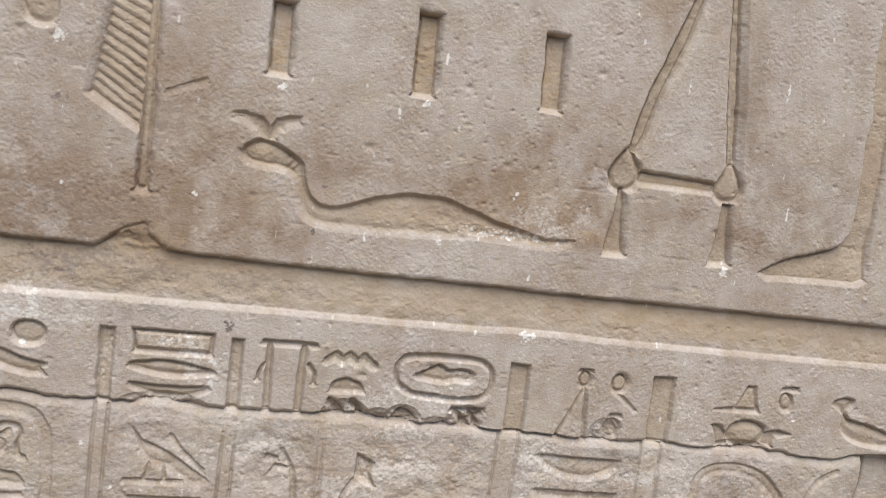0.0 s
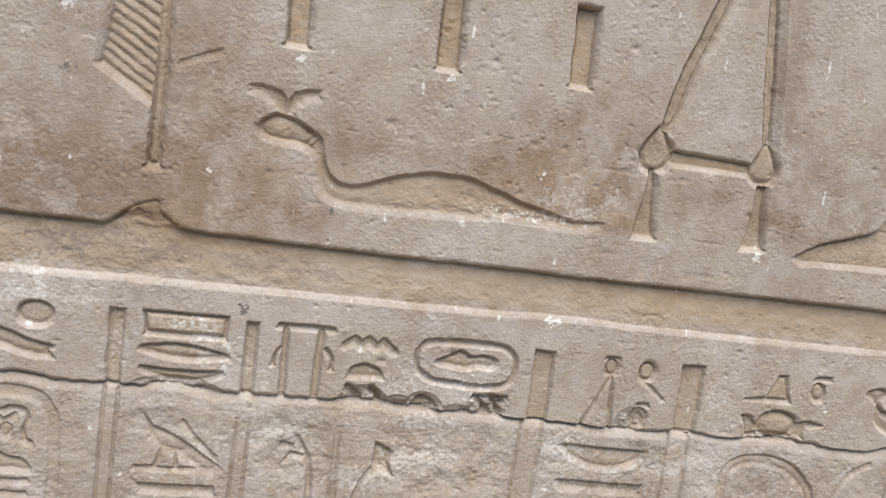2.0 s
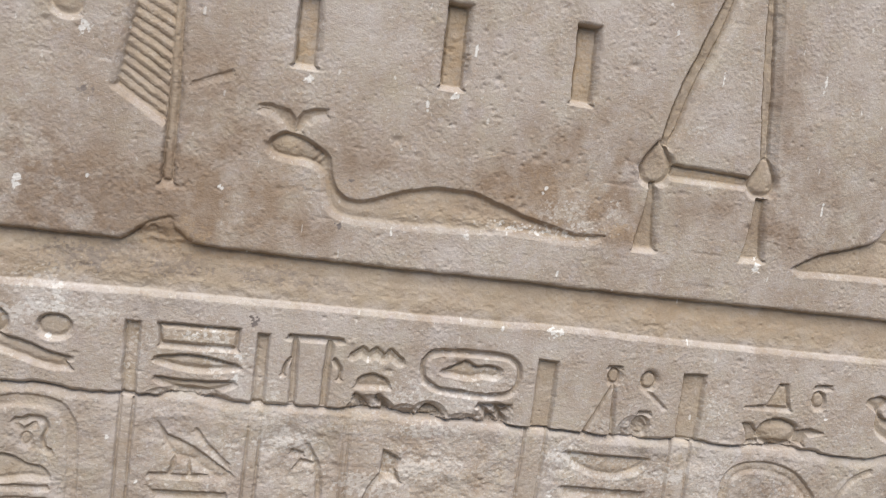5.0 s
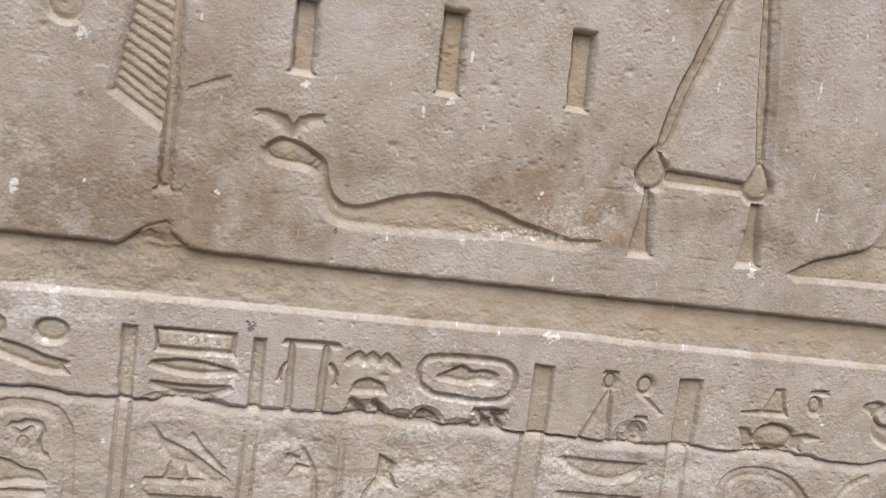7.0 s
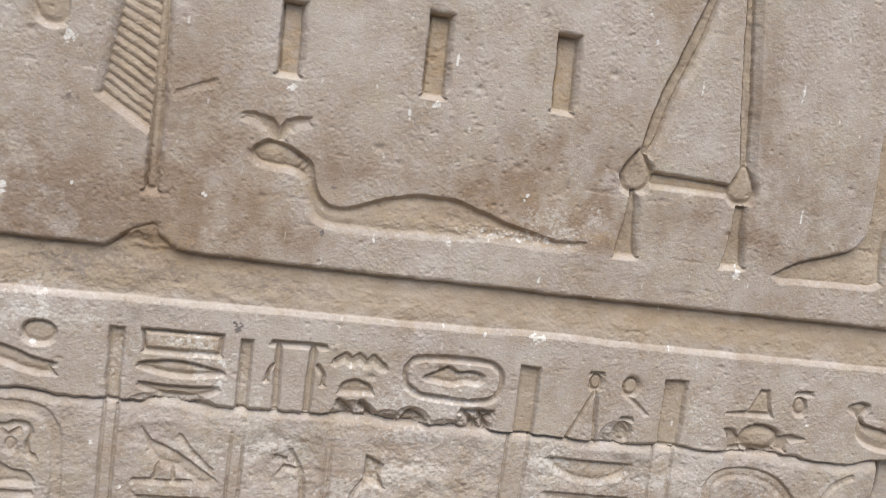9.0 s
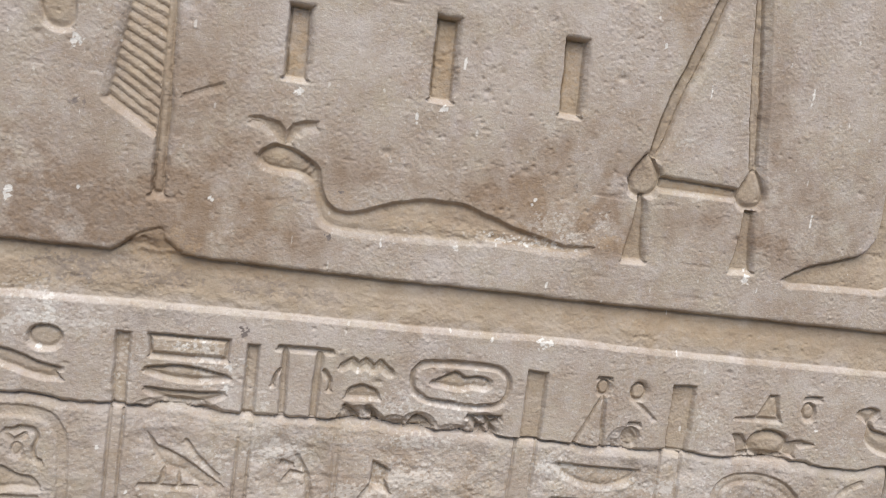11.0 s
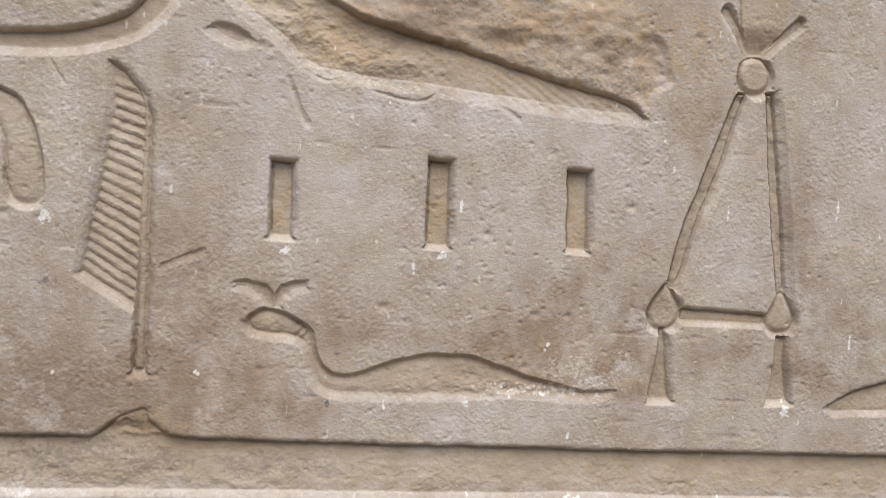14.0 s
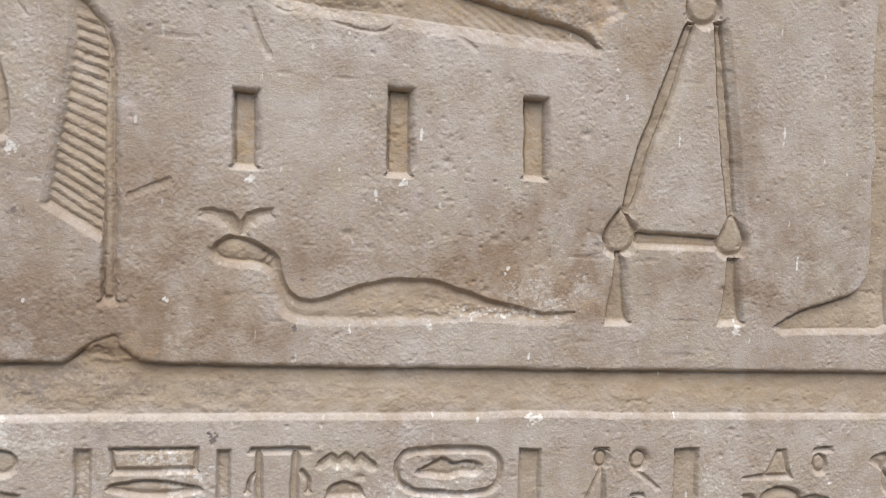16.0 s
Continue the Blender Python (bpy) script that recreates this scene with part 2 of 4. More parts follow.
VIPER = curve([(-0.556, 1.641), (-0.547, 1.657), (-0.525, 1.668), (-0.492, 1.660), (-0.462, 1.647), (-0.446, 1.632), (-0.441, 1.608), (-0.428, 1.582), (-0.408, 1.566), (-0.382, 1.564), (-0.351, 1.573),
               (-0.303, 1.592), (-0.245, 1.604), (-0.174, 1.603), (-0.091, 1.579), (-0.027, 1.565), (0.027, 1.554), (0.086, 1.556), (0.050, 1.542),
               (0.0, 1.540), (-0.05, 1.542), (-0.12, 1.542), (-0.19, 1.535), (-0.30, 1.529), (-0.38, 1.528), (-0.420, 1.534), (-0.438, 1.551),
               (-0.449, 1.590), (-0.460, 1.610), (-0.483, 1.620), (-0.513, 1.621), (-0.541, 1.626)])


def viper_body(x, z, d):
    """The lower half of the body is cut back less; a fold runs along its belly and rings mark the neck."""
    belly = -0.0030 * soft((1.585 - z) / 0.05) * soft((x + 0.44) / 0.04)
    fold = 0.0022 * rugged(x, z, 0.016, 74, 4, 2.2) * soft((1.580 - z) / 0.02) * soft((x + 0.30) / 0.15)
    rings = 0.0014 * np.sin((x * 0.8 - z * 0.6) * 520) * soft(1 - np.abs(x + 0.462) / 0.02) * soft((z - 1.615) / 0.01)
    jaw = 0.0035 * np.exp(-(((d + 0.004) / 0.0028) ** 2)) * soft((z - 1.600) / 0.02) * soft((-0.45 - x) / 0.01)
    return belly + fold + rings + jaw


carve("viper_carving", "horned viper with raised head and curved body in sunk relief",
      sunk(area(VIPER), 0.0098, 0.009, 0.0070, 0.0030, 0.020, viper_body, (-0.72, -0.95)),
      sunk(area([(-0.577, 1.707), (-0.555, 1.710), (-0.527, 1.706), (-0.515, 1.694), (-0.511, 1.668), (-0.522, 1.668), (-0.534, 1.684), (-0.554, 1.698), (-0.574, 1.701)]), 0.0062, 0.011, 0.006),
      sunk(area([(-0.459, 1.714), (-0.482, 1.714), (-0.503, 1.706), (-0.511, 1.693), (-0.514, 1.668), (-0.501, 1.671), (-0.494, 1.688), (-0.482, 1.700), (-0.461, 1.706)]), 0.0062, 0.011, 0.006), parts="body horn horn")

BLADE = [(-0.784, 2.040), (-0.762, 2.026), (-0.738, 1.998), (-0.730, 1.975), (-0.727, 1.90), (-0.727, 1.76), (-0.728, 1.655), (-0.815, 1.706), (-0.807, 1.762),
         (-0.791, 1.870), (-0.781, 1.970)]


def ribs(x, z, d):
    """Slanting barbs that steepen towards the foot of the leaf."""
    steep = 0.30 + 0.28 * soft((1.95 - z) / 0.28)
    phase = (z + steep * (x + 0.815)) / 0.0168
    tooth = phase - np.floor(phase)
    return 0.0030 * (np.abs(tooth - 0.35) * 2 - 0.5) * (0.9 + 0.25 * grain(x, z, 0.02, 75)) * soft((2.022 - z) / 0.01) * soft(-d / 0.004)


def ridge(x, z, d):
    """The stem rises smoothly out of the blade beside it."""
    return -0.0055 * np.exp(-(((d + 0.0024) / 0.0028) ** 2)) * soft((-0.7275 - x) / 0.004) * soft((z - 1.655) / 0.02)


carve("reed_leaf_carving", "sunk reed leaf with slanting barbs and a long rounded stem",
      sunk(area(BLADE), 0.010, 0.010, 0.004, 0, 0.03, ribs, (-0.75, -0.95)),
      sunk(area([(-0.784, 2.040), (-0.762, 2.028), (-0.730, 1.991), (-0.719, 1.952), (-0.714, 1.832), (-0.708, 1.698), (-0.705, 1.554), (-0.728, 1.553), (-0.729, 1.660),
                 (-0.735, 1.80), (-0.740, 1.90), (-0.744, 1.97), (-0.760, 1.99)]), 0.0125, 0.011, 0.003, 0.006, 0.010, ridge), parts="blade stem")

carve("loop_carving", "thick sunk loop bending over to a rounded end",
      sunk(area(curve([(-0.936, 1.884), (-0.932, 1.838), (-0.918, 1.812), (-0.895, 1.805), (-0.876, 1.822), (-0.882, 1.889), (-0.910, 1.962), (-0.950, 1.986),
                       (-1.00, 1.992), (-1.055, 1.985), (-1.055, 1.945), (-1.00, 1.947), (-0.952, 1.930)])), 0.010, 0.008, 0.003, 0.004, 0.015))
carve("bowl_carving", "curved rim of a sunk bowl sign",
      sunk(band(curve([(-1.07, 2.055), (-0.95, 2.060), (-0.868, 2.067), (-0.790, 2.090), (-0.742, 2.122), (-0.695, 2.19), (-0.66, 2.26)], False), 0.011, 0.020), 0.013, 0.014, 0.004))

TAIL_LOW = [(-0.72, 2.30), (-0.66, 2.225), (-0.585, 2.150), (-0.529, 2.112), (-0.485, 2.075), (-0.44, 2.063), (-0.37, 2.058), (-0.28, 2.056), (-0.19, 2.050), (-0.09, 2.045), (0.01, 2.040), (0.094, 2.040)]
TAIL_TOP = [(0.092, 2.043), (0.082, 2.052), (0.064, 2.060), (0.032, 2.069), (-0.051, 2.082), (-0.102, 2.093), (-0.202, 2.116), (-0.309, 2.136), (-0.394, 2.153), (-0.442, 2.175), (-0.50, 2.22), (-0.56, 2.31)]


def hatching(x, z, d):
    marks = 0.0006 * np.sin((x * 0.75 + z * 1.2) * 330) * soft((x + 0.22) / 0.08)
    crumble = 0.006 * rugged(x, z, 0.05, 71, 5, 1.5) * soft((-0.18 - x) / 0.15)
    rise = -0.005 * soft((2.135 - 0.14 * (x + 0.3) - z) / 0.075)
    return marks + crumble + rise


carve("tail_carving", "tapering hatched tail under broken ochre stone", sunk(area(curve(TAIL_LOW, False) + curve(TAIL_TOP, False)), 0.0135, 0.022, 0.004, 0, 0.03, hatching), parts="hatched_tip")
FORMS.append("crumbled_root")
CARVINGS[-1][3].append(len(FORMS))
OWNER[(OWNER == len(FORMS) - 1) & (GX < -0.24 + 0.03 * grain(GX, GZ, 0.03, 72))] = len(FORMS)
BROKEN_SD = area(TAIL_TOP[::-1] + [(0.099, 2.044), (0.155, 2.10), (0.12, 2.16), (0.05, 2.235), (0.02, 2.40), (-0.56, 2.40)])[0](WX + 0.012 * grain(GX, GZ, 0.04, 33), WZ + 0.012 * grain(GX, GZ, 0.04, 34))


def seam(x, z, d):
    """A thin groove inside both edges of a strap."""
    return 0.0065 * np.exp(-(((d + 0.0022) / 0.0022) ** 2)) * soft((z - 1.748) / 0.012) + 0.0012 * grain(x, z, 0.012, 8) - 0.006 * soft((z - 2.082) / 0.015)


carve("cord_carving", "knotted cord with two hanging straps, a cross bar and two tassels",
      sunk(band([(0.280, 2.160), (0.262, 2.199), (0.236, 2.237)], 0.008, 0.011), 0.010, 0.006),
      sunk(band([(0.313, 2.165), (0.343, 2.200), (0.378, 2.231)], 0.005, 0.009), 0.009, 0.006),
      sunk(area([(0.283, 2.160), (0.311, 2.162), (0.350, 2.205), (0.362, 2.35), (0.245, 2.35), (0.262, 2.20)]), 0.016, 0.002, 0.006, 0, 0.03, lambda x, z, d: -0.0155 * soft((z - 2.165) / 0.055)),
      sunk(oval(0.299, 2.128, 0.036, 0.036), 0.011, 0.010, 0.003, 0.008, 0.014),
      sunk(area([(0.271, 2.099), (0.266, 2.088), (0.225, 1.966), (0.188, 1.856), (0.170, 1.776), (0.165, 1.739), (0.184, 1.739), (0.199, 1.779), (0.218, 1.856), (0.255, 1.966), (0.287, 2.088), (0.290, 2.099)]), 0.0135, 0.014, 0.003, 0.001, 0.009, seam, (0.95, -0.3)),
      sunk(area([(0.322, 2.103), (0.325, 2.094), (0.332, 2.030), (0.340, 1.966), (0.355, 1.866), (0.380, 1.740), (0.400, 1.740), (0.382, 1.867), (0.365, 1.968), (0.353, 2.030), (0.345, 2.077), (0.339, 2.103)]), 0.0135, 0.015, 0.003, 0.001, 0.007, seam, (0.95, -0.3)),
      sunk(area(curve([(0.165, 1.748), (0.144, 1.722), (0.134, 1.694), (0.145, 1.670), (0.168, 1.664), (0.190, 1.674), (0.199, 1.696), (0.188, 1.728)])), 0.013, 0.008, 0.003, 0.006, 0.014),
      sunk(area(curve([(0.391, 1.752), (0.371, 1.722), (0.361, 1.692), (0.373, 1.675), (0.392, 1.670), (0.414, 1.676), (0.423, 1.698), (0.411, 1.728)])), 0.013, 0.008, 0.003, 0.006, 0.014),
      sunk(area([(0.196, 1.709), (0.364, 1.706), (0.364, 1.686), (0.196, 1.684)]), 0.012, 0.007, 0.003, 0.002, 0.008),
      sunk(area([(0.161, 1.673), (0.174, 1.671), (0.182, 1.61), (0.193, 1.543), (0.147, 1.541), (0.157, 1.61)]), 0.0140, 0.008, 0.004, 0, 0.03, None, (0.35, -0.97)),
      sunk(area([(0.385, 1.669), (0.408, 1.668), (0.413, 1.61), (0.425, 1.548), (0.375, 1.545), (0.386, 1.61)]), 0.0140, 0.008, 0.004, 0, 0.03, None, (0.35, -0.97)), parts="cord_end cord_end fork knot strap strap knob knob cross_bar tassel tassel")

carve("leg_carving", "sunk lower leg with a long flat foot",
      sunk(area(curve([(0.497, 1.544), (0.551, 1.573), (0.611, 1.592), (0.662, 1.611), (0.686, 1.640), (0.692, 1.68), (0.689, 1.735), (0.686, 1.80), (0.681, 1.835),
                       (0.687, 1.88), (0.675, 1.95), (0.667, 2.04), (0.666, 2.20), (0.666, 2.34)], False)
                + curve([(0.722, 2.34), (0.728, 2.0), (0.735, 1.785), (0.737, 1.68), (0.735, 1.606), (0.742, 1.552)], False) + [(0.720, 1.542), (0.59, 1.538), (0.512, 1.534)]), 0.014, 0.010, 0.003, 0, 0.016, lambda x, z, d: -0.006 * soft((1.615 - z) / 0.07) - 0.004 * soft((z - 1.62) / 0.05) * soft((x - 0.69) / 0.03)), parts="foot")
FORMS.append("shin")
CARVINGS[-1][3].append(len(FORMS))
OWNER[(OWNER == len(FORMS) - 1) & (GZ > 1.645)] = len(FORMS)
carve("scratch_carving", "short slanting chisel scratch", sunk(band([(-0.690, 1.727), (-0.661, 1.741), (-0.630, 1.754)], 0.0022, 0.0036), 0.0026, 0.009))
carve("chip", "shallow chipped hollow in pale stone", sunk(area(curve([(-0.64, 2.112), (-0.61, 2.117), (-0.578, 2.103), (-0.60, 2.093)])), 0.009, 0.016, 0.008))
carve("chip", "long shallow scar in pale stone", sunk(band([(-0.512, 2.042), (-0.495, 1.998), (-0.478, 1.973)], 0.004, 0.006), 0.003, 0.004, 0.006))

SCAR = "thin flaked edge in pale stone below the tail"
carve("chip", SCAR, sunk(band(curve([(-0.489, 2.060), (-0.470, 2.052), (-0.451, 2.046), (-0.431, 2.052), (-0.426, 2.066)], False), 0.0012, 0.0022), 0.0032, 0.004))
carve("chip", SCAR, sunk(band(curve([(-0.376, 2.037), (-0.348, 2.031), (-0.319, 2.027), (-0.291, 2.028), (-0.273, 2.040)], False), 0.0012, 0.0024), 0.0034, 0.004))
carve("chip", "shallow slanting scar below the tail", sunk(band([(-0.176, 2.041), (-0.145, 2.025), (-0.125, 2.013)], 0.0016, 0.0030), 0.0026, 0.006))
carve("chip", "short slanting scar beside the loop", sunk(band([(-0.878, 2.038), (-0.866, 2.020), (-0.856, 2.004)], 0.0020, 0.0030), 0.0026, 0.006))

# ---- the sunk band between the large and the small signs ----
BAND_TOP = curve([(-1.07, 1.446), (-0.94, 1.446), (-0.80, 1.448), (-0.781, 1.450), (-0.766, 1.462), (-0.745, 1.480), (-0.725, 1.490), (-0.705, 1.497), (-0.697, 1.489), (-0.694, 1.478), (-0.683, 1.466), (-0.667, 1.456), (-0.634, 1.451),
                  (-0.40, 1.448), (-0.10, 1.451), (0.10, 1.450), (0.45, 1.454), (0.75, 1.456), (1.03, 1.458)], False, 4)
BAND_FOOT = curve([(1.03, 1.373), (0.75, 1.372), (0.45, 1.370), (0.20, 1.370), (0.045, 1.373), (-0.13, 1.368), (-0.45, 1.365), (-0.75, 1.361), (-1.07, 1.356)], False, 4)


def band_floor(x, z, d):
    slope = -0.0058 * soft((1.445 - z) / 0.070)
    flakes = 0.0014 * rugged(x, z, 0.03, 81, 4, 2.0) * soft((-0.25 - x) / 0.3) + 0.0007 * rugged(x, z, 0.02, 82, 3, 2.0)
    hollow = (0.003 * rugged(x, z, 0.03, 83, 4) - 0.004) * soft((z - 1.446) / 0.012) * soft((0.09 - np.abs(x + 0.735)) / 0.02)
    return slope + flakes + hollow


carve("sunk_band", "plain recessed ochre band between two rows of signs", sunk(area(BAND_TOP + BAND_FOOT), 0.0132, 0.0095, 0.0035, 0, 0.03, band_floor), parts="band_floor")
FORMS.append("chipped_notch")
CARVINGS[-1][3].append(len(FORMS))
OWNER[(OWNER == len(FORMS) - 1) & (GZ > 1.449) & (np.abs(GX + 0.735) < 0.085)] = len(FORMS)

# ---- the small row ----
COLUMN = "sunk upright column divider between small signs"
for x0, x1, shift in ((-0.761, -0.736, 0.004), (-0.533, -0.511, 0.003), (-0.001, 0.040, 0.005), (0.306, 0.354, 0.004)):
    carve("divider_carving", COLUMN, sunk(box(x0, x1, 1.166, 1.304, shift), 0.0100, 0.002, 0.002), group="column dividers of the small row")


def small(*forms, depth=0.0080, ledge=0.006, bulge=0.0, swell=0.012):
    return [sunk(f, depth * 1.3, ledge, 0.0018, bulge, swell) for f in forms]


carve("oval_carving", "small sunk oval with a rounded floor", *small(oval(-0.876, 1.283, 0.029, 0.021), bulge=0.004))
carve("horn_carving", "long sunk horn sign with a forked end", *small(area([(-1.00, 1.276), (-0.950, 1.260), (-0.917, 1.250), (-0.884, 1.237), (-0.842, 1.229), (-0.849, 1.220), (-0.841, 1.210), (-0.868, 1.210), (-0.905, 1.217), (-0.961, 1.236), (-1.00, 1.246)]), bulge=0.004))
carve("oval_carving", "small sunk disc beside a longer sign", *small(oval(-0.969, 1.283, 0.019, 0.022), bulge=0.004))
carve("rectangle_carving", "sunk rectangle with a rough raised middle", *small(area([(-0.707, 1.307), (-0.564, 1.308), (-0.564, 1.269), (-0.700, 1.267)]), depth=0.0085, bulge=0.0095, swell=0.010))
carve("eye_carving", "sunk pointed oval sign", *small(area(curve([(-0.707, 1.240), (-0.670, 1.251), (-0.640, 1.254), (-0.60, 1.249), (-0.556, 1.238), (-0.59, 1.230), (-0.63, 1.226), (-0.67, 1.230)])), depth=0.008, bulge=0.006))
carve("eye_carving", "sunk half-oval sign with worn edge", *small(area(curve([(-0.702, 1.207), (-0.64, 1.205), (-0.565, 1.210), (-0.578, 1.196), (-0.625, 1.185), (-0.672, 1.191)])), depth=0.007, bulge=0.004))
carve("table_carving", "sunk table sign with two legs and side hooks",
      *small(band([(-0.476, 1.303), (-0.381, 1.306)], 0.0035), area([(-0.470, 1.303), (-0.459, 1.303), (-0.452, 1.176), (-0.465, 1.176)]), area([(-0.407, 1.303), (-0.395, 1.303), (-0.394, 1.176), (-0.409, 1.176)]),
             band(curve([(-0.480, 1.234), (-0.475, 1.255), (-0.464, 1.266)], False), 0.003), band(curve([(-0.390, 1.268), (-0.379, 1.252), (-0.377, 1.234)], False), 0.003), depth=0.007), parts="table_top leg leg hook hook")
carve("zigzag_carving", "worn zigzag water sign", *small(band([(-0.358, 1.280), (-0.341, 1.293), (-0.327, 1.281), (-0.314, 1.293), (-0.300, 1.281), (-0.289, 1.292), (-0.266, 1.277)], 0.0058, 0.0062), depth=0.0055, ledge=0.007))
carve("loaf_carving", "small sunk loaf with a flat foot", *small(area(curve([(-0.347, 1.220), (-0.340, 1.238), (-0.316, 1.248), (-0.290, 1.240), (-0.281, 1.224)], False)), depth=0.007, bulge=0.003))
carve("loaf_carving", "small sunk loaf cut by the broken joint", *small(area(curve([(-0.225, 1.170), (-0.214, 1.188), (-0.198, 1.196), (-0.182, 1.189), (-0.170, 1.174)], False)), depth=0.011, bulge=0.003))
carve("zigzag_carving", "broken remains of a zigzag sign at the joint", *small(band([(-0.342, 1.200), (-0.330, 1.193), (-0.318, 1.178)], 0.006), band([(-0.300, 1.203), (-0.288, 1.193), (-0.284, 1.178)], 0.006), depth=0.009), parts="zigzag_piece zigzag_piece")
carve("mat_carving", "small square sign with crossed lines, half broken off",
      *small(band([(-0.106, 1.203), (-0.044, 1.206)], 0.003), band([(-0.098, 1.200), (-0.072, 1.176)], 0.004), band([(-0.070, 1.202), (-0.050, 1.178)], 0.004), band([(-0.048, 1.200), (-0.085, 1.178)], 0.003), depth=0.010), parts="top_line cross_line cross_line cross_line")
RING = curve([(-0.224, 1.264), (-0.219, 1.288), (-0.198, 1.302), (-0.137, 1.306), (-0.068, 1.304), (-0.044, 1.293), (-0.035, 1.270), (-0.040, 1.243), (-0.060, 1.229), (-0.105, 1.225), (-0.180, 1.228), (-0.212, 1.241)])
carve("cartouche_carving", "sunk oval ring round a pointed leaf sign", *small(band(RING + RING[:1], 0.0044), depth=0.0066, ledge=0.005),
      *small(area(curve([(-0.188, 1.265), (-0.160, 1.280), (-0.143, 1.290), (-0.122, 1.281), (-0.095, 1.284), (-0.070, 1.274), (-0.082, 1.260), (-0.105, 1.262), (-0.129, 1.256), (-0.163, 1.259)])), depth=0.008, bulge=0.004), parts="ring leaf")
carve("vessel_carving", "tall sunk vessel sign with a round top",
      *small(band([(0.145, 1.303), (0.170, 1.303)], 0.002), oval(0.158, 1.285, 0.014, 0.016), depth=0.009, bulge=0.007, swell=0.007),
      *small(band([(0.156, 1.266), (0.136, 1.215), (0.116, 1.168)], 0.0025, 0.004), band([(0.161, 1.268), (0.168, 1.215), (0.174, 1.165)], 0.003, 0.005), depth=0.006), parts="lid head side_line side_line")
carve("loop_carving", "small sunk loop with a slanting tail", *small(oval(0.232, 1.283, 0.018, 0.019), depth=0.009, bulge=0.007, swell=0.008), *small(band([(0.224, 1.268), (0.250, 1.250), (0.276, 1.232)], 0.0025), depth=0.004), parts="loop tail")
carve("pot_carving", "small sunk pot under a bar, broken at the foot", *small(band([(0.224, 1.215), (0.247, 1.216)], 0.003), oval(0.232, 1.190, 0.018, 0.020), depth=0.006), parts="lid pot")
carve("slope_carving", "sunk triangular sign with a flat foot", *small(area([(0.452, 1.248), (0.498, 1.254), (0.520, 1.302), (0.540, 1.302), (0.548, 1.262), (0.556, 1.248)]), depth=0.007, bulge=0.007, swell=0.009))
carve("vase_carving", "small sunk vase with a narrow neck", *small(band([(0.603, 1.301), (0.638, 1.303)], 0.003), oval(0.616, 1.274, 0.016, 0.019, 20), depth=0.007, bulge=0.006, swell=0.009), parts="rim vase")
carve("disc_carving", "sunk domed disc between two small wings",
      *small(oval(0.536, 1.198, 0.047, 0.031), depth=0.009, bulge=0.0075, swell=0.022),
      *small(area([(0.454, 1.214), (0.474, 1.214), (0.492, 1.195), (0.50, 1.172), (0.470, 1.170), (0.462, 1.20)]), area([(0.580, 1.205), (0.612, 1.212), (0.640, 1.206), (0.606, 1.198), (0.602, 1.175), (0.575, 1.178)]), depth=0.007), parts="disc wing wing")
carve("bird_carving", "small sunk bird with rounded body",
      *small(area(curve([(0.730, 1.281), (0.760, 1.294), (0.782, 1.286), (0.768, 1.262), (0.784, 1.246), (0.83, 1.238), (0.90, 1.215), (0.92, 1.195), (0.84, 1.192), (0.785, 1.206), (0.760, 1.230), (0.757, 1.262)])), depth=0.008, bulge=0.005, swell=0.02))

UPPER_FORMS = len(FORMS)

# ---- the worn row of the lower course ----
def faint(*forms, depth=0.0080, ledge=0.007, bulge=0.0, swell=0.012):
    """Signs blurred by weathering: shallower, with soft walls."""
    return [sunk(f, depth * 1.15, ledge, 0.004, bulge * 0.9, swell) for f in forms]


LINES = "pair of fine incised column lines"
COLUMNS = ((-0.756, 0.022, 0.003, 1.205, 0.0060), (-0.530, 0.022, 0.003, 1.128, 0.0055), (-0.357, 0.010, 0.012, 1.112, 0.0045), (-0.003, 0.042, 0.001, 1.205, 0.0056), (0.304, 0.044, 0.010, 1.205, 0.0058))
for x0, w, foot, head, deep in COLUMNS:
    fade = lambda x, z, d, head=head, deep=deep: -1.45 * deep * soft((z - head + 0.03) / 0.035)
    fade_strip = lambda x, z, d, head=head: -0.0018 * soft((z - head + 0.03) / 0.035)
    carve("line_carving", LINES, *[sunk(band([(x0 + u, 1.185), (x0 + u + foot, 0.90)], 0.0024), 1.45 * deep, 0.003, 0.003, 0, 0.03, fade) for u in (0, w)],
          sunk(box(x0, x0 + w, 0.90, 1.185, foot), 0.0018, 0.0, 0.003, 0, 0.03, fade_strip), parts="line line strip", group="worn column lines")
FRAME = curve([(-1.00, 1.136), (-0.954, 1.142), (-0.918, 1.147), (-0.867, 1.142), (-0.845, 1.124), (-0.833, 1.100), (-0.828, 1.062), (-0.825, 0.97), (-0.826, 0.89)], False)
carve("frame_carving", "rounded frame line round worn signs", sunk(band(FRAME, 0.010), 0.0035, 0.004, 0.004))
carve("hook_carving", "hooked cord sign round a small knotted loop", *faint(band(curve([(-0.926, 1.110), (-0.911, 1.111), (-0.898, 1.117), (-0.881, 1.114), (-0.873, 1.099), (-0.878, 1.078), (-0.874, 1.063), (-0.865, 1.057)], False), 0.0035), depth=0.0065),
      *faint(band([(-0.929, 1.108), (-0.910, 1.092), (-0.892, 1.106)], 0.003), oval(-0.906, 1.077, 0.010, 0.013), depth=0.0055, bulge=0.003, swell=0.006), parts="hook knot loop")
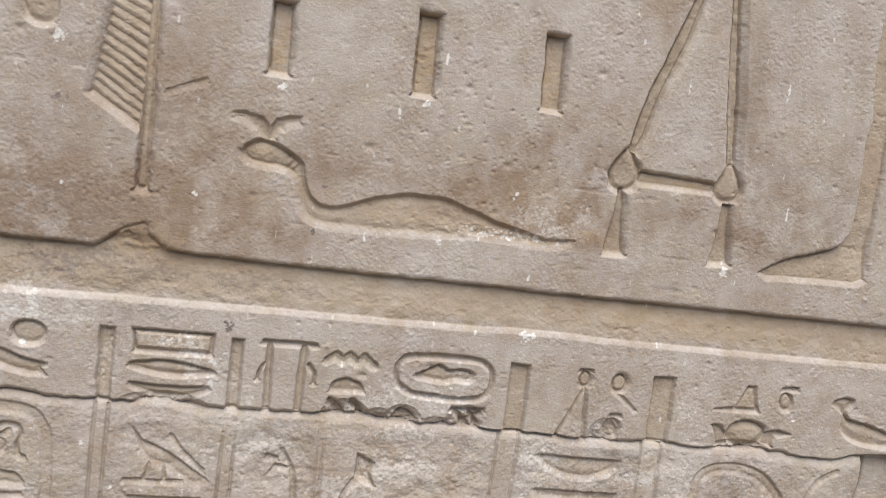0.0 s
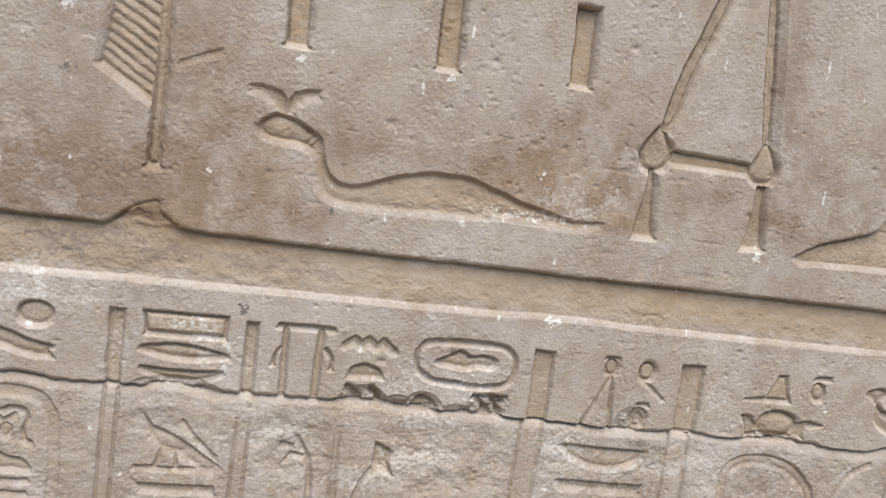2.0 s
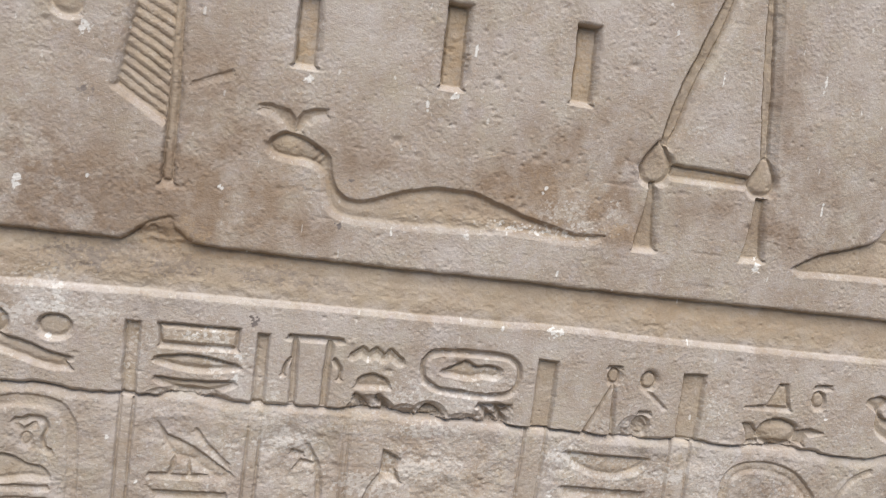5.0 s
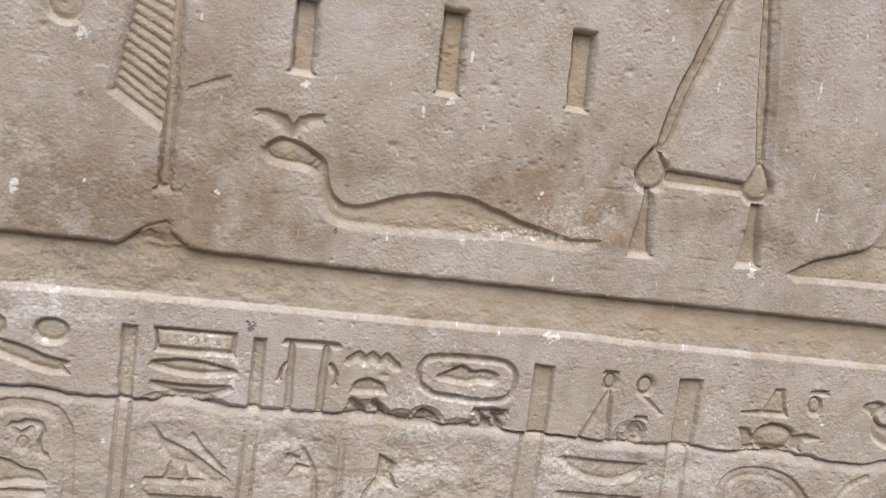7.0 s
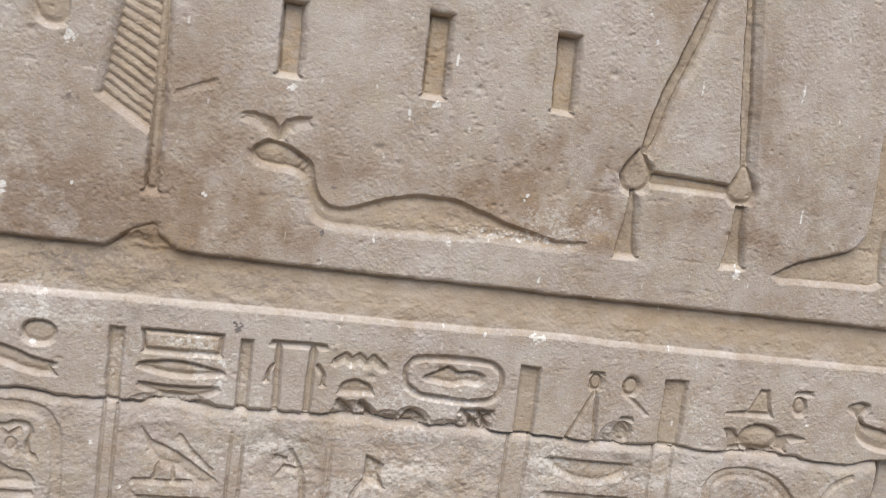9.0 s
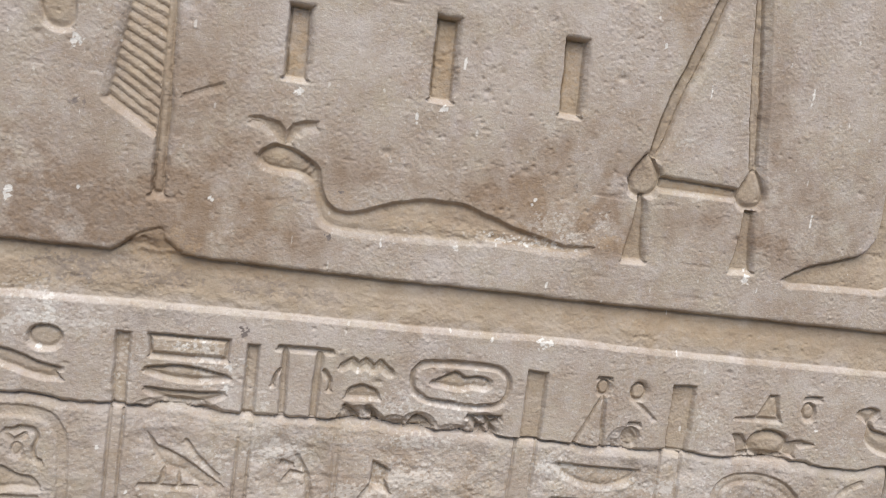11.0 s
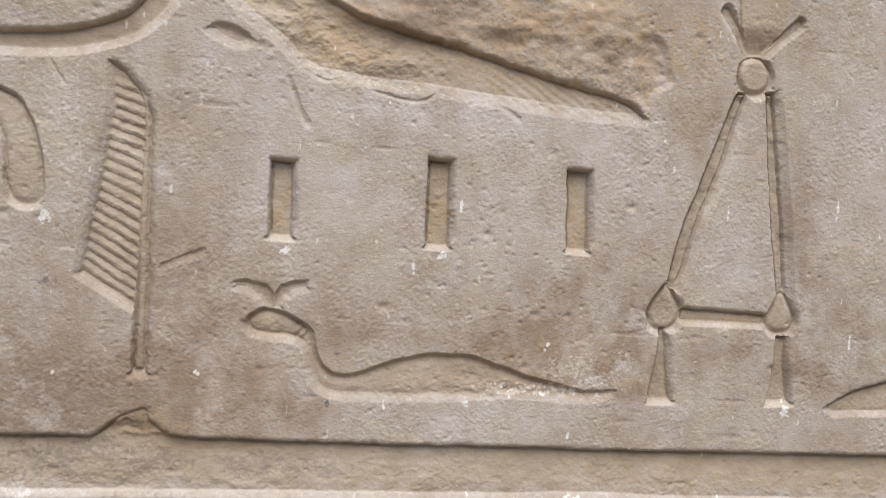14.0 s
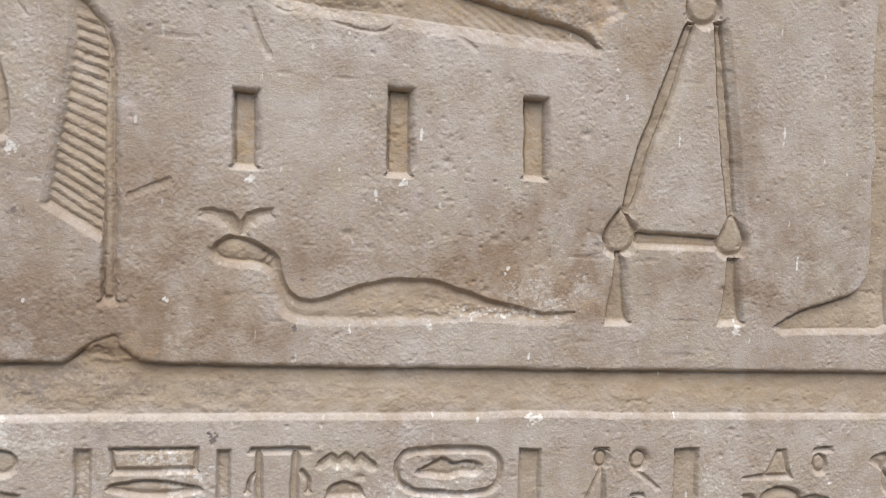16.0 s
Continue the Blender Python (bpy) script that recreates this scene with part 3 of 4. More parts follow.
carve("bread_carving", "worn rounded sign over two bars", *faint(area(curve([(-0.98, 1.046), (-0.947, 1.047), (-0.924, 1.043), (-0.900, 1.030), (-0.876, 1.026), (-0.862, 1.005), (-0.898, 1.005), (-0.943, 0.997), (-0.98, 0.998)])), depth=0.007, bulge=0.004),
      *faint(band([(-0.98, 0.984), (-0.866, 0.989)], 0.003), band([(-0.98, 0.962), (-0.868, 0.966)], 0.003), depth=0.005), parts="loaf bar bar")
carve("owl_carving", "worn bird sign with long slanting wings over a bar",
      *faint(area([(-0.689, 1.125), (-0.669, 1.101), (-0.624, 1.083), (-0.592, 1.063), (-0.550, 1.034), (-0.568, 1.019), (-0.620, 1.053), (-0.656, 1.064), (-0.672, 1.084)]), depth=0.006, bulge=0.002, ledge=0.010),
      *faint(band([(-0.620, 1.114), (-0.598, 1.085), (-0.560, 1.050)], 0.003, 0.005), band([(-0.652, 1.060), (-0.660, 1.030)], 0.004), band([(-0.627, 1.055), (-0.625, 1.030)], 0.004), band([(-0.693, 1.026), (-0.590, 1.027)], 0.003), depth=0.0045),
      *faint(area([(-0.696, 1.006), (-0.688, 0.995), (-0.556, 0.996), (-0.552, 0.982), (-0.68, 0.982)]), depth=0.005), parts="wing wing_line leg leg base_line bar")
carve("plant_carving", "plant sign on a stem, badly eroded", *faint(band(curve([(-0.417, 1.098), (-0.408, 1.080), (-0.397, 1.062), (-0.388, 1.010), (-0.386, 0.92)], False), 0.004, 0.007), band([(-0.436, 1.054), (-0.426, 1.067), (-0.398, 1.062)], 0.003), band([(-0.444, 1.084), (-0.425, 1.080)], 0.004, 0.003), depth=0.0055), parts="stem branch branch")
carve("axe_carving", "worn axe sign on a curved handle", *faint(area([(-0.275, 1.102), (-0.238, 1.082), (-0.246, 1.062), (-0.234, 1.038), (-0.258, 1.050), (-0.276, 1.048)]), depth=0.008, bulge=0.003),
      *faint(band(curve([(-0.275, 1.048), (-0.292, 1.02), (-0.305, 0.97), (-0.310, 0.90)], False), 0.006), depth=0.005), parts="blade handle")
carve("basket_carving", "worn sunk bowl with a flat rim over a bar", *faint(area([(0.084, 1.124), (0.262, 1.121), (0.250, 1.100)] + curve([(0.240, 1.094), (0.210, 1.083), (0.177, 1.080), (0.140, 1.086), (0.108, 1.100)], False)), depth=0.0075, bulge=0.003, ledge=0.009),
      *faint(area([(0.088, 1.052), (0.265, 1.050), (0.262, 1.036), (0.10, 1.036)]), depth=0.006, ledge=0.010), parts="bowl bar")
carve("arch_carving", "tall arched frame with eroded edges", sunk(band(curve([(0.447, 0.89), (0.442, 1.03), (0.447, 1.092), (0.478, 1.118), (0.533, 1.121), (0.583, 1.108), (0.625, 1.080), (0.650, 1.035), (0.656, 0.89)], False), 0.011), 0.0055, 0.006, 0.004, 0.002, 0.01))
carve("arch_carving", "tall arched frame with eroded edges", sunk(band(curve([(0.698, 0.95), (0.706, 1.05), (0.735, 1.105), (0.775, 1.128)], False), 0.006), 0.004, 0.004, 0.004))

# ---- blocks: the joint below the small row, broken here and there ----
JX = (-1.06, -0.91, -0.82, -0.765, -0.70, -0.672, -0.59, -0.535, -0.456, -0.28, -0.246, -0.203, -0.159, -0.082, -0.013, 0.115, 0.235, 0.296, 0.436, 0.539, 0.619, 0.675, 0.758, 0.81, 1.02)
JZ = (1.178, 1.178, 1.170, 1.173, 1.170, 1.177, 1.172, 1.170, 1.174, 1.178, 1.169, 1.171, 1.167, 1.171, 1.165, 1.165, 1.162, 1.166, 1.162, 1.166, 1.165, 1.157, 1.156, 1.169, 1.168)
joint = np.interp(GX, JX, JZ) + 0.003 * grain(GX, GZ * 0, 0.05, 21) + 0.002 * grain(GX, GZ * 0, 0.016, 22)


def spall(x, z, rx, rz):
    return np.clip(1 - ((GX - x) / rx) ** 2 - ((GZ - z) / rz) ** 2, 0, 1)


above, below = GZ - joint, joint - GZ
upper = above > 0
# the signs of the upper course end at the joint
spill = ~upper & (OWNER > 0) & (OWNER <= UPPER_FORMS)
DEPTH, OCHRE_SHADE = np.where(spill, 0.0018, DEPTH), np.where(spill, 0, OCHRE_SHADE)
OWNER[spill] = 0
spill = upper & (OWNER > UPPER_FORMS)
DEPTH, OCHRE_SHADE = np.where(spill, 0.05 * DEPTH, DEPTH), np.where(spill, 0, OCHRE_SHADE)
OWNER[spill] = 0
STRIPS = sum(soft((0.5 * w + 0.006 - np.abs(GX - x0 - 0.5 * w - foot * (1.16 - GZ) / 0.26)) / 0.008) * soft((head + 0.01 - GZ) / 0.04) for x0, w, foot, head, deep in COLUMNS)
EATEN = 1 - 0.85 * np.clip(STRIPS, 0, 1)
SURFACE = np.zeros_like(GX)
# broken lower edge of the upper course
lip = 0.0045 * soft(1 - above / (0.006 + 0.003 * grain(GX, GZ * 0, 0.07, 23)))
broken = sum(spall(*s) for s in ((-0.64, 1.165, 0.085, 0.030), (-0.31, 1.168, 0.05, 0.040), (-0.245, 1.165, 0.035, 0.030), (-0.20, 1.17, 0.04, 0.035),
                                 (-0.13, 1.163, 0.05, 0.022), (-0.075, 1.17, 0.045, 0.044), (0.215, 1.165, 0.035, 0.045), (0.53, 1.163, 0.07, 0.02)))
broken = np.clip(broken, 0, 1) ** 0.6 * (0.8 + 0.5 * rugged(GX, GZ, 0.02, 24))
SURFACE += np.where(upper, np.maximum(lip, 0) + 0.013 * np.clip(broken, 0, 1.2), 0)
# the lower course stands back, with a rounded, weathered top edge
worn = 0.0068 * np.clip(1 - below / (0.017 + 0.006 * grain(GX, GZ * 0, 0.08, 30)), 0, 1) ** 1.5 + 0.0015
SURFACE += np.where(upper, 0, worn + 0.0013 * rugged(GX, GZ, 0.05, 25, 5, 1.3) * EATEN * soft(below / 0.02))
gap = np.exp(-(((GZ - joint + 0.001) / 0.0019) ** 2))
gap *= 0.55 + 0.45 * soft(0.5 + 1.5 * grain(GX, GZ * 0, 0.12, 26))
gap *= 1 - 0.45 * soft((-0.30 - GX) / 0.12) * soft(0.5 + grain(GX, GZ * 0, 0.05, 29))
gap *= 1 - 0.7 * np.clip(spall(-0.63, 1.17, 0.07, 0.06) * 2, 0, 1)
SURFACE += 0.0075 * gap
# upright joint of the lower course
UPRIGHT = 0.826 + 0.010 * np.sin((GZ - 1.0) * 14) + 0.003 * grain(GX * 0, GZ, 0.03, 27)
right_block = ~upper & (GX > UPRIGHT)
SURFACE += np.where(~upper, 0.03 * np.exp(-(((GX - UPRIGHT - 0.006) / 0.007) ** 2)), 0) + np.where(right_block, 0.022, 0)
# eroded, spalled patches of the lower row
for sx, sz, rx, rz, dp in ((-0.42, 1.07, 0.12, 0.09, 0.005), (-0.15, 1.07, 0.16, 0.09, 0.006), (-0.66, 1.11, 0.07, 0.03, 0.004), (0.2, 1.1, 0.15, 0.05, 0.003), (0.54, 1.07, 0.09, 0.05, 0.004)):
    SURFACE += np.where(upper, 0, dp * soft(1.2 * spall(sx, sz, rx, rz)) * (0.6 + 0.40 * rugged(GX, GZ, 0.03, 28, 4, 1.3)) * EATEN)
SURFACE += np.where(upper, 0, 0.0008 * np.clip(rugged(GX, GZ, 0.018, 36, 4, 1.2), -0.4, 2) * EATEN * soft(below / 0.015))
# broken stone above the hatched tail
lump = rugged(GX, GZ, 0.09, 31, 4, 1.5)
BROKEN = soft((0.006 - BROKEN_SD) / 0.02)
SURFACE += BROKEN * (0.005 + 0.009 * lump + 0.0008 * rugged(GX, GZ, 0.02, 35, 3))
# weathering of the whole face
SURFACE += 0.0012 * rugged(GX, GZ, 0.16, 41, 3) + 0.00014 * rugged(GX, GZ, 0.018, 44, 2, 1.1)
CLUSTER = grain(GX, GZ, 0.12, 46)
# short chips left by the dressing of the face
chips = grain(GX * 0.95 + GZ * 0.3, GZ - GX * 0.25, 0.0046, 53)
PECKED = 0.35 + 0.65 * soft(0.5 + 0.9 * grain(GX, GZ, 0.06, 54))
SURFACE += 0.00050 * chips * PECKED
dents = np.clip(grain(GX + GZ * 0.4, GZ - GX * 0.3, 0.0068, 45, 1.15) + 0.5 * grain(GX, GZ, 0.0042, 56), -0.6, 1.2)
SURFACE += 0.00022 * dents * PECKED
pits = np.clip(grain(GX, GZ, 0.010, 47, 1.5) * grain(GX, GZ, 0.10, 48) - 0.35, 0, 1)
SURFACE += 0.0016 * pits
pock = random.Random(11)
for _ in range(7000):
    px, pz, pr = pock.uniform(X0, X1), pock.uniform(ZB, ZT), pock.uniform(0.0014, 0.0034) * (1 if pock.random() < 0.93 else 1.8)
    i0, i1 = np.searchsorted(xs, (px - 2.2 * pr, px + 2.2 * pr))
    j0, j1 = np.searchsorted(zs, (pz - 2.2 * pr, pz + 2.2 * pr))
    if i1 > i0 and j1 > j0 and pock.random() < 0.35 + 0.9 * float(CLUSTER[j0, i0]):
        r2 = ((GX[j0:j1, i0:i1] - px) / (1.35 * pr)) ** 2 + ((GZ[j0:j1, i0:i1] - pz) / pr) ** 2
        SURFACE[j0:j1, i0:i1] += pock.choice((0.40, 0.55, -0.35, -0.25)) * pr * np.exp(-r2)
nicks = np.clip(grain(GX, GZ, 0.022, 49, 2.2) - 0.80, 0, 1)
SURFACE += 0.007 * nicks
# the chip in the upper edge of the band is shallower than the band
DEPTH *= 1 - 0.55 * soft(1.6 * spall(-0.722, 1.496, 0.060, 0.036) * (1 + 0.5 * rugged(GX, GZ, 0.02, 55, 3)))
Y = SURFACE + DEPTH * (1 + 0.05 * grain(GX, GZ, 0.03, 51)) + 0.0006 * soft(DEPTH / 0.006) * rugged(GX, GZ, 0.02, 52, 3)

# ---- stains with shapes of their own, dark patches and painted lit edges: red white lime, green dark, blue ochre ----
WHITE, DARK, OCHRE, CRUST, PALE, BROWN = (np.zeros_like(GX) for _ in range(6))
speck = rugged(GX, GZ, 0.005, 61, 2)


def dab(field, x, z, rx, rz, amount=1.0, rough=0.9):
    i0, i1 = np.searchsorted(xs, (x - 2 * rx, x + 2 * rx))
    j0, j1 = np.searchsorted(zs, (z - 2 * rz, z + 2 * rz))
    win = np.s_[j0:j1, i0:i1]
    r = ((GX[win] - x) / rx) ** 2 + ((GZ[win] - z) / rz) ** 2
    field[win] = np.maximum(field[win], amount * soft((1 - r + rough * speck[win]) * 1.6))


cloud = sum(grain(GX, GZ, 0.07 / 1.9**k, 65 + k, 0.9) * 0.72**k for k in range(7)) * 0.7


def tone(field, x, z, rx, rz, amount):
    """A wide patch with a cloudy edge."""
    r = ((GX - x) / rx) ** 2 + ((GZ - z) / rz) ** 2
    field += amount * np.exp(-0.75 * r) * soft(0.54 + 0.5 * cloud)


for x, z, rx, rz in ((0.161, 1.950, 0.005, 0.005), (-0.239, 1.771, 0.009, 0.006), (-0.499, 1.762, 0.010, 0.008), (0.414, 1.532, 0.009, 0.016), (-0.180, 1.524, 0.008, 0.007),
                     (-0.320, 1.513, 0.003, 0.010), (-0.044, 1.632, 0.004, 0.004), (-0.048, 1.621, 0.003, 0.003), (0.018, 1.359, 0.012, 0.011), (0.034, 1.362, 0.006, 0.006),
                     (-0.345, 2.021, 0.003, 0.006), (0.005, 1.473, 0.003, 0.009), (-0.082, 1.356, 0.004, 0.005), (0.483, 1.905, 0.003, 0.016), (0.531, 1.660, 0.003, 0.016),
                     (-0.873, 1.790, 0.013, 0.012), (-0.955, 1.525, 0.008, 0.014), (-0.845, 1.549, 0.003, 0.004), (-0.627, 1.556, 0.006, 0.005), (-0.287, 1.748, 0.004, 0.010),
                     (-0.213, 1.854, 0.003, 0.012), (0.270, 1.879, 0.002, 0.014), (-0.562, 1.255, 0.010, 0.007), (-0.565, 1.215, 0.010, 0.012), (0.30, 1.368, 0.002, 0.006),
                     (-0.885, 1.262, 0.006, 0.006), (0.640, 1.235, 0.004, 0.003), (-0.771, 1.090, 0.005, 0.004), (-0.716, 1.010, 0.004, 0.005), (0.068, 1.035, 0.010, 0.007)):
    dab(WHITE, x, z, 0.85 * rx, rz, 0.8, 1.15)
# chalky crust: many small flecks over wider patches
chalk = random.Random(3)
for x, z, rx, rz, a in ((0.003, 1.587, 0.045, 0.030, 0.5), (0.096, 1.611, 0.016, 0.025, 0.45), (-0.13, 1.215, 0.06, 0.03, 0.6), (-0.20, 1.205, 0.06, 0.02, 0.5), (-0.635, 1.288, 0.05, 0.012, 0.9),
                        (-0.72, 1.27, 0.03, 0.04, 0.35), (-0.55, 1.23, 0.02, 0.06, 0.45), (-0.82, 1.32, 0.06, 0.03, 0.35), (0.16, 1.18, 0.05, 0.02, 0.35), (0.40, 1.06, 0.03, 0.08, 0.4),
                        (-0.09, 1.085, 0.10, 0.06, 0.25), (-0.06, 1.552, 0.09, 0.010, 0.9), (-0.01, 1.60, 0.03, 0.02, 0.6), (-0.90, 1.36, 0.08, 0.03, 0.35), (-0.836, 1.90, 0.03, 0.09, 0.3), (0.25, 1.78, 0.05, 0.012, 0.35),
                        (-0.45, 2.05, 0.12, 0.02, 0.25), (0.07, 1.14, 0.06, 0.015, 0.3), (-0.45, 1.145, 0.20, 0.014, 0.3), (0.20, 1.07, 0.12, 0.05, 0.4), (0.42, 1.10, 0.04, 0.05, 0.5), (0.55, 1.05, 0.08, 0.05, 0.4), (-0.57, 1.08, 0.03, 0.05, 0.5), (-0.42, 1.06, 0.06, 0.05, 0.3),
                        (-0.65, 1.05, 0.08, 0.04, 0.3), (-0.20, 1.06, 0.10, 0.05, 0.3), (-0.64, 1.288, 0.055, 0.012, 0.6), (-0.10, 1.265, 0.05, 0.02, 0.4), (0.385, 1.23, 0.025, 0.06, 0.45), (0.41, 1.02, 0.03, 0.05, 0.5), (0.09, 1.09, 0.05, 0.05, 0.45), (-0.50, 1.20, 0.02, 0.03, 0.5), (-0.745, 1.24, 0.02, 0.05, 0.4), (-0.25, 1.215, 0.05, 0.03, 0.6), (0.03, 1.565, 0.06, 0.012, 0.6), (0.70, 1.20, 0.05, 0.03, 0.3), (-0.30, 1.27, 0.04, 0.03, 0.3)):
    dab(CRUST, x, z, 1.3 * rx, 1.3 * rz, 0.6 * a, 0.5)
    for _ in range(int((50000 if z < 1.34 or 1.53 < z < 1.62 else 34000) * rx * rz) + 12):
        u, v = chalk.gauss(0, 0.55), chalk.gauss(0, 0.55)
        size = chalk.choice((0.0010, 0.0013, 0.0018, 0.0028))
        dab(WHITE, x + u * rx, z + v * rz, size * chalk.uniform(0.8, 1.6), size, chalk.uniform(0.4, 1.0) * a * 0.95, 1.3)
scatter = random.Random(5)
for _ in range(150):
    dab(WHITE, scatter.uniform(-1.05, 1.0), scatter.uniform(0.92, 2.34), scatter.uniform(0.001, 0.0028), scatter.uniform(0.0015, 0.008), scatter.uniform(0.25, 0.65), 0.8)
for _ in range(170):
    dab(DARK, scatter.uniform(-1.05, 1.0), scatter.uniform(0.92, 2.34), scatter.uniform(0.0015, 0.0035), scatter.uniform(0.0015, 0.003), scatter.uniform(0.3, 0.8), 0.8)
for x, z, rx, rz, a in ((-0.542, 1.325, 0.011, 0.010, 2.2), (-0.417, 1.515, 0.006, 0.006, 2.0), (-0.403, 1.598, 0.004, 0.004, 2.0), (-0.258, 1.485, 0.004, 0.005, 0.7), (-0.862, 1.688, 0.016, 0.008, 1.4),
                        (-0.523, 1.407, 0.06, 0.018, 0.6), (-0.655, 1.342, 0.045, 0.014, 0.5), (-0.84, 1.415, 0.08, 0.014, 0.6), (-0.87, 1.50, 0.16, 0.06, 0.35), (-0.90, 1.62, 0.08, 0.06, 0.22),
                        (-0.78, 1.43, 0.05, 0.012, 0.5), (0.54, 1.09, 0.05, 0.025, 0.5), (0.18, 1.06, 0.10, 0.02, 0.4), (0.25, 1.12, 0.05, 0.025, 0.4), (0.41, 1.90, 0.02, 0.16, 0.25), (0.63, 1.72, 0.05, 0.10, 0.2),
                        (0.06, 1.70, 0.05, 0.05, 0.2), (-0.60, 1.62, 0.06, 0.10, 0.2), (-0.80, 1.80, 0.012, 0.14, 0.3), (0.22, 2.0, 0.03, 0.04, 0.3), (-0.69, 1.99, 0.03, 0.02, 0.3)):
    dab(DARK, x, z, rx, rz, a, 1.1)
for x, z, rx, rz, a in ((-0.05, 2.17, 0.28, 0.10, 1.25), (-0.42, 2.12, 0.10, 0.06, 1.1), (0.08, 2.12, 0.08, 0.06, 1.1), (-0.70, 1.465, 0.06, 0.035, 0.9), (-0.62, 1.43, 0.16, 0.014, 0.7), (0.35, 1.42, 0.30, 0.02, 0.5),
                        (0.0, 1.60, 0.11, 0.07, 0.45), (-0.15, 1.57, 0.25, 0.03, 0.45), (-0.41, 1.585, 0.06, 0.02, 0.5), (-0.18, 1.08, 0.16, 0.07, 0.45), (-0.30, 1.15, 0.16, 0.02, 0.5), (0.20, 2.02, 0.04, 0.06, 0.5),
                        (-0.10, 1.60, 0.10, 0.03, 0.4), (-0.58, 1.58, 0.10, 0.12, 0.25), (-0.60, 1.13, 0.10, 0.03, 0.35), (-0.512, 1.85, 0.016, 0.055, 0.8), (-0.25, 1.86, 0.018, 0.065, 0.8), (-0.007, 1.865, 0.018, 0.062, 0.8), (0.11, 1.568, 0.06, 0.016, 0.8)):
    dab(OCHRE, x, z, rx, rz, a, 1.0)
for x, z, rx, rz, a in ((-0.86, 1.51, 0.15, 0.07, 1.3), (-0.62, 1.60, 0.12, 0.12, 0.9), (-0.66, 1.82, 0.04, 0.12, 0.4), (0.01, 1.69, 0.12, 0.11, 0.75), (-0.05, 1.62, 0.15, 0.05, 0.5),
                        (0.20, 2.01, 0.05, 0.07, 0.45), (0.11, 1.58, 0.04, 0.06, 0.7), (-0.69, 2.00, 0.04, 0.04, 0.5), (0.62, 1.70, 0.05, 0.12, 0.45),
                        (0.48, 1.60, 0.05, 0.07, 0.35), (-0.96, 1.62, 0.06, 0.10, 0.5), (-0.40, 1.50, 0.12, 0.03, 0.3), (0.42, 1.85, 0.03, 0.15, 0.3), (0.10, 1.47, 0.10, 0.03, 0.4), (-0.2, 2.18, 0.25, 0.06, 0.7)):
    tone(BROWN, x, z, rx, rz, a)
for x, z, rx, rz, a in ((-0.20, 1.495, 0.16, 0.03, 0.6), (0.30, 1.50, 0.22, 0.04, 0.5), (-0.30, 2.01, 0.26, 0.03, 0.9), (0.02, 1.97, 0.10, 0.05, 0.5), (0.55, 1.95, 0.10, 0.18, 0.45), (0.28, 1.85, 0.05, 0.14, 0.4),
                        (-0.84, 1.90, 0.04, 0.12, 0.4), (-0.40, 1.335, 0.60, 0.02, 0.5), (-0.84, 1.33, 0.08, 0.04, 0.9), (0.60, 1.33, 0.25, 0.03, 0.35), (-0.55, 1.20, 0.05, 0.05, 0.6), (-0.17, 1.21, 0.08, 0.04, 0.6),
                        # strips at z 1.145 paint the lit top edge of the lower course
                        (-0.45, 1.145, 0.25, 0.015, 0.6), (0.45, 1.145, 0.35, 0.015, 0.6), (0.40, 1.05, 0.04, 0.08, 0.5), (-0.15, 1.08, 0.08, 0.04, 0.4), (-0.56, 1.09, 0.03, 0.05, 0.7), (-0.60, 2.06, 0.05, 0.04, 0.6),
                        (0.16, 1.95, 0.03, 0.05, 0.5), (-0.96, 1.80, 0.05, 0.08, 0.4)):
    tone(PALE, x, z, rx, rz, a)
for x, z, rx, rz, a in ((0.403, 1.668, 0.004, 0.003, 2.0), (0.032, 1.668, 0.005, 0.005, 1.2), (-0.36, 2.13, 0.06, 0.03, 0.5), (-0.02, 2.13, 0.12, 0.03, 0.4), (0.06, 2.10, 0.04, 0.03, 0.4), (-0.25, 2.18, 0.10, 0.04, 0.4)):
    dab(DARK, x, z, rx, rz, a, 1.3)
for x, z, rx, rz, a in ((0.20, 1.05, 0.14, 0.03, 0.5), (0.55, 1.04, 0.10, 0.04, 0.5), (-0.30, 1.03, 0.12, 0.04, 0.4), (-0.60, 1.03, 0.10, 0.03, 0.3), (0.0, 1.10, 0.06, 0.03, 0.4), (-0.90, 1.40, 0.12, 0.02, 0.4)):
    tone(BROWN, x, z, rx, rz, a)
for x, z, rx, rz, a in ((-0.40, 1.64, 0.10, 0.06, 0.4), (0.30, 1.60, 0.10, 0.06, 0.25), (0.45, 1.75, 0.08, 0.15, 0.3), (-0.55, 1.50, 0.20, 0.03, 0.4)):
    tone(BROWN, x, z, rx, rz, a)
# brown weathering over the viper, paler stone round the strokes
for x, z, rx, rz, a in ((-0.20, 1.625, 0.20, 0.018, 0.45), (-0.49, 1.655, 0.05, 0.03, 0.4), (-0.51, 1.700, 0.02, 0.02, 0.5), (0.03, 1.58, 0.06, 0.02, 0.4)):
    tone(BROWN, x, z, rx, rz, a)
for x, z, rx, rz, a in ((-0.45, 1.83, 0.14, 0.09, 0.4), (0.06, 1.86, 0.10, 0.09, 0.4), (-0.12, 1.87, 0.08, 0.07, 0.3)):
    tone(PALE, x, z, rx, rz, a)
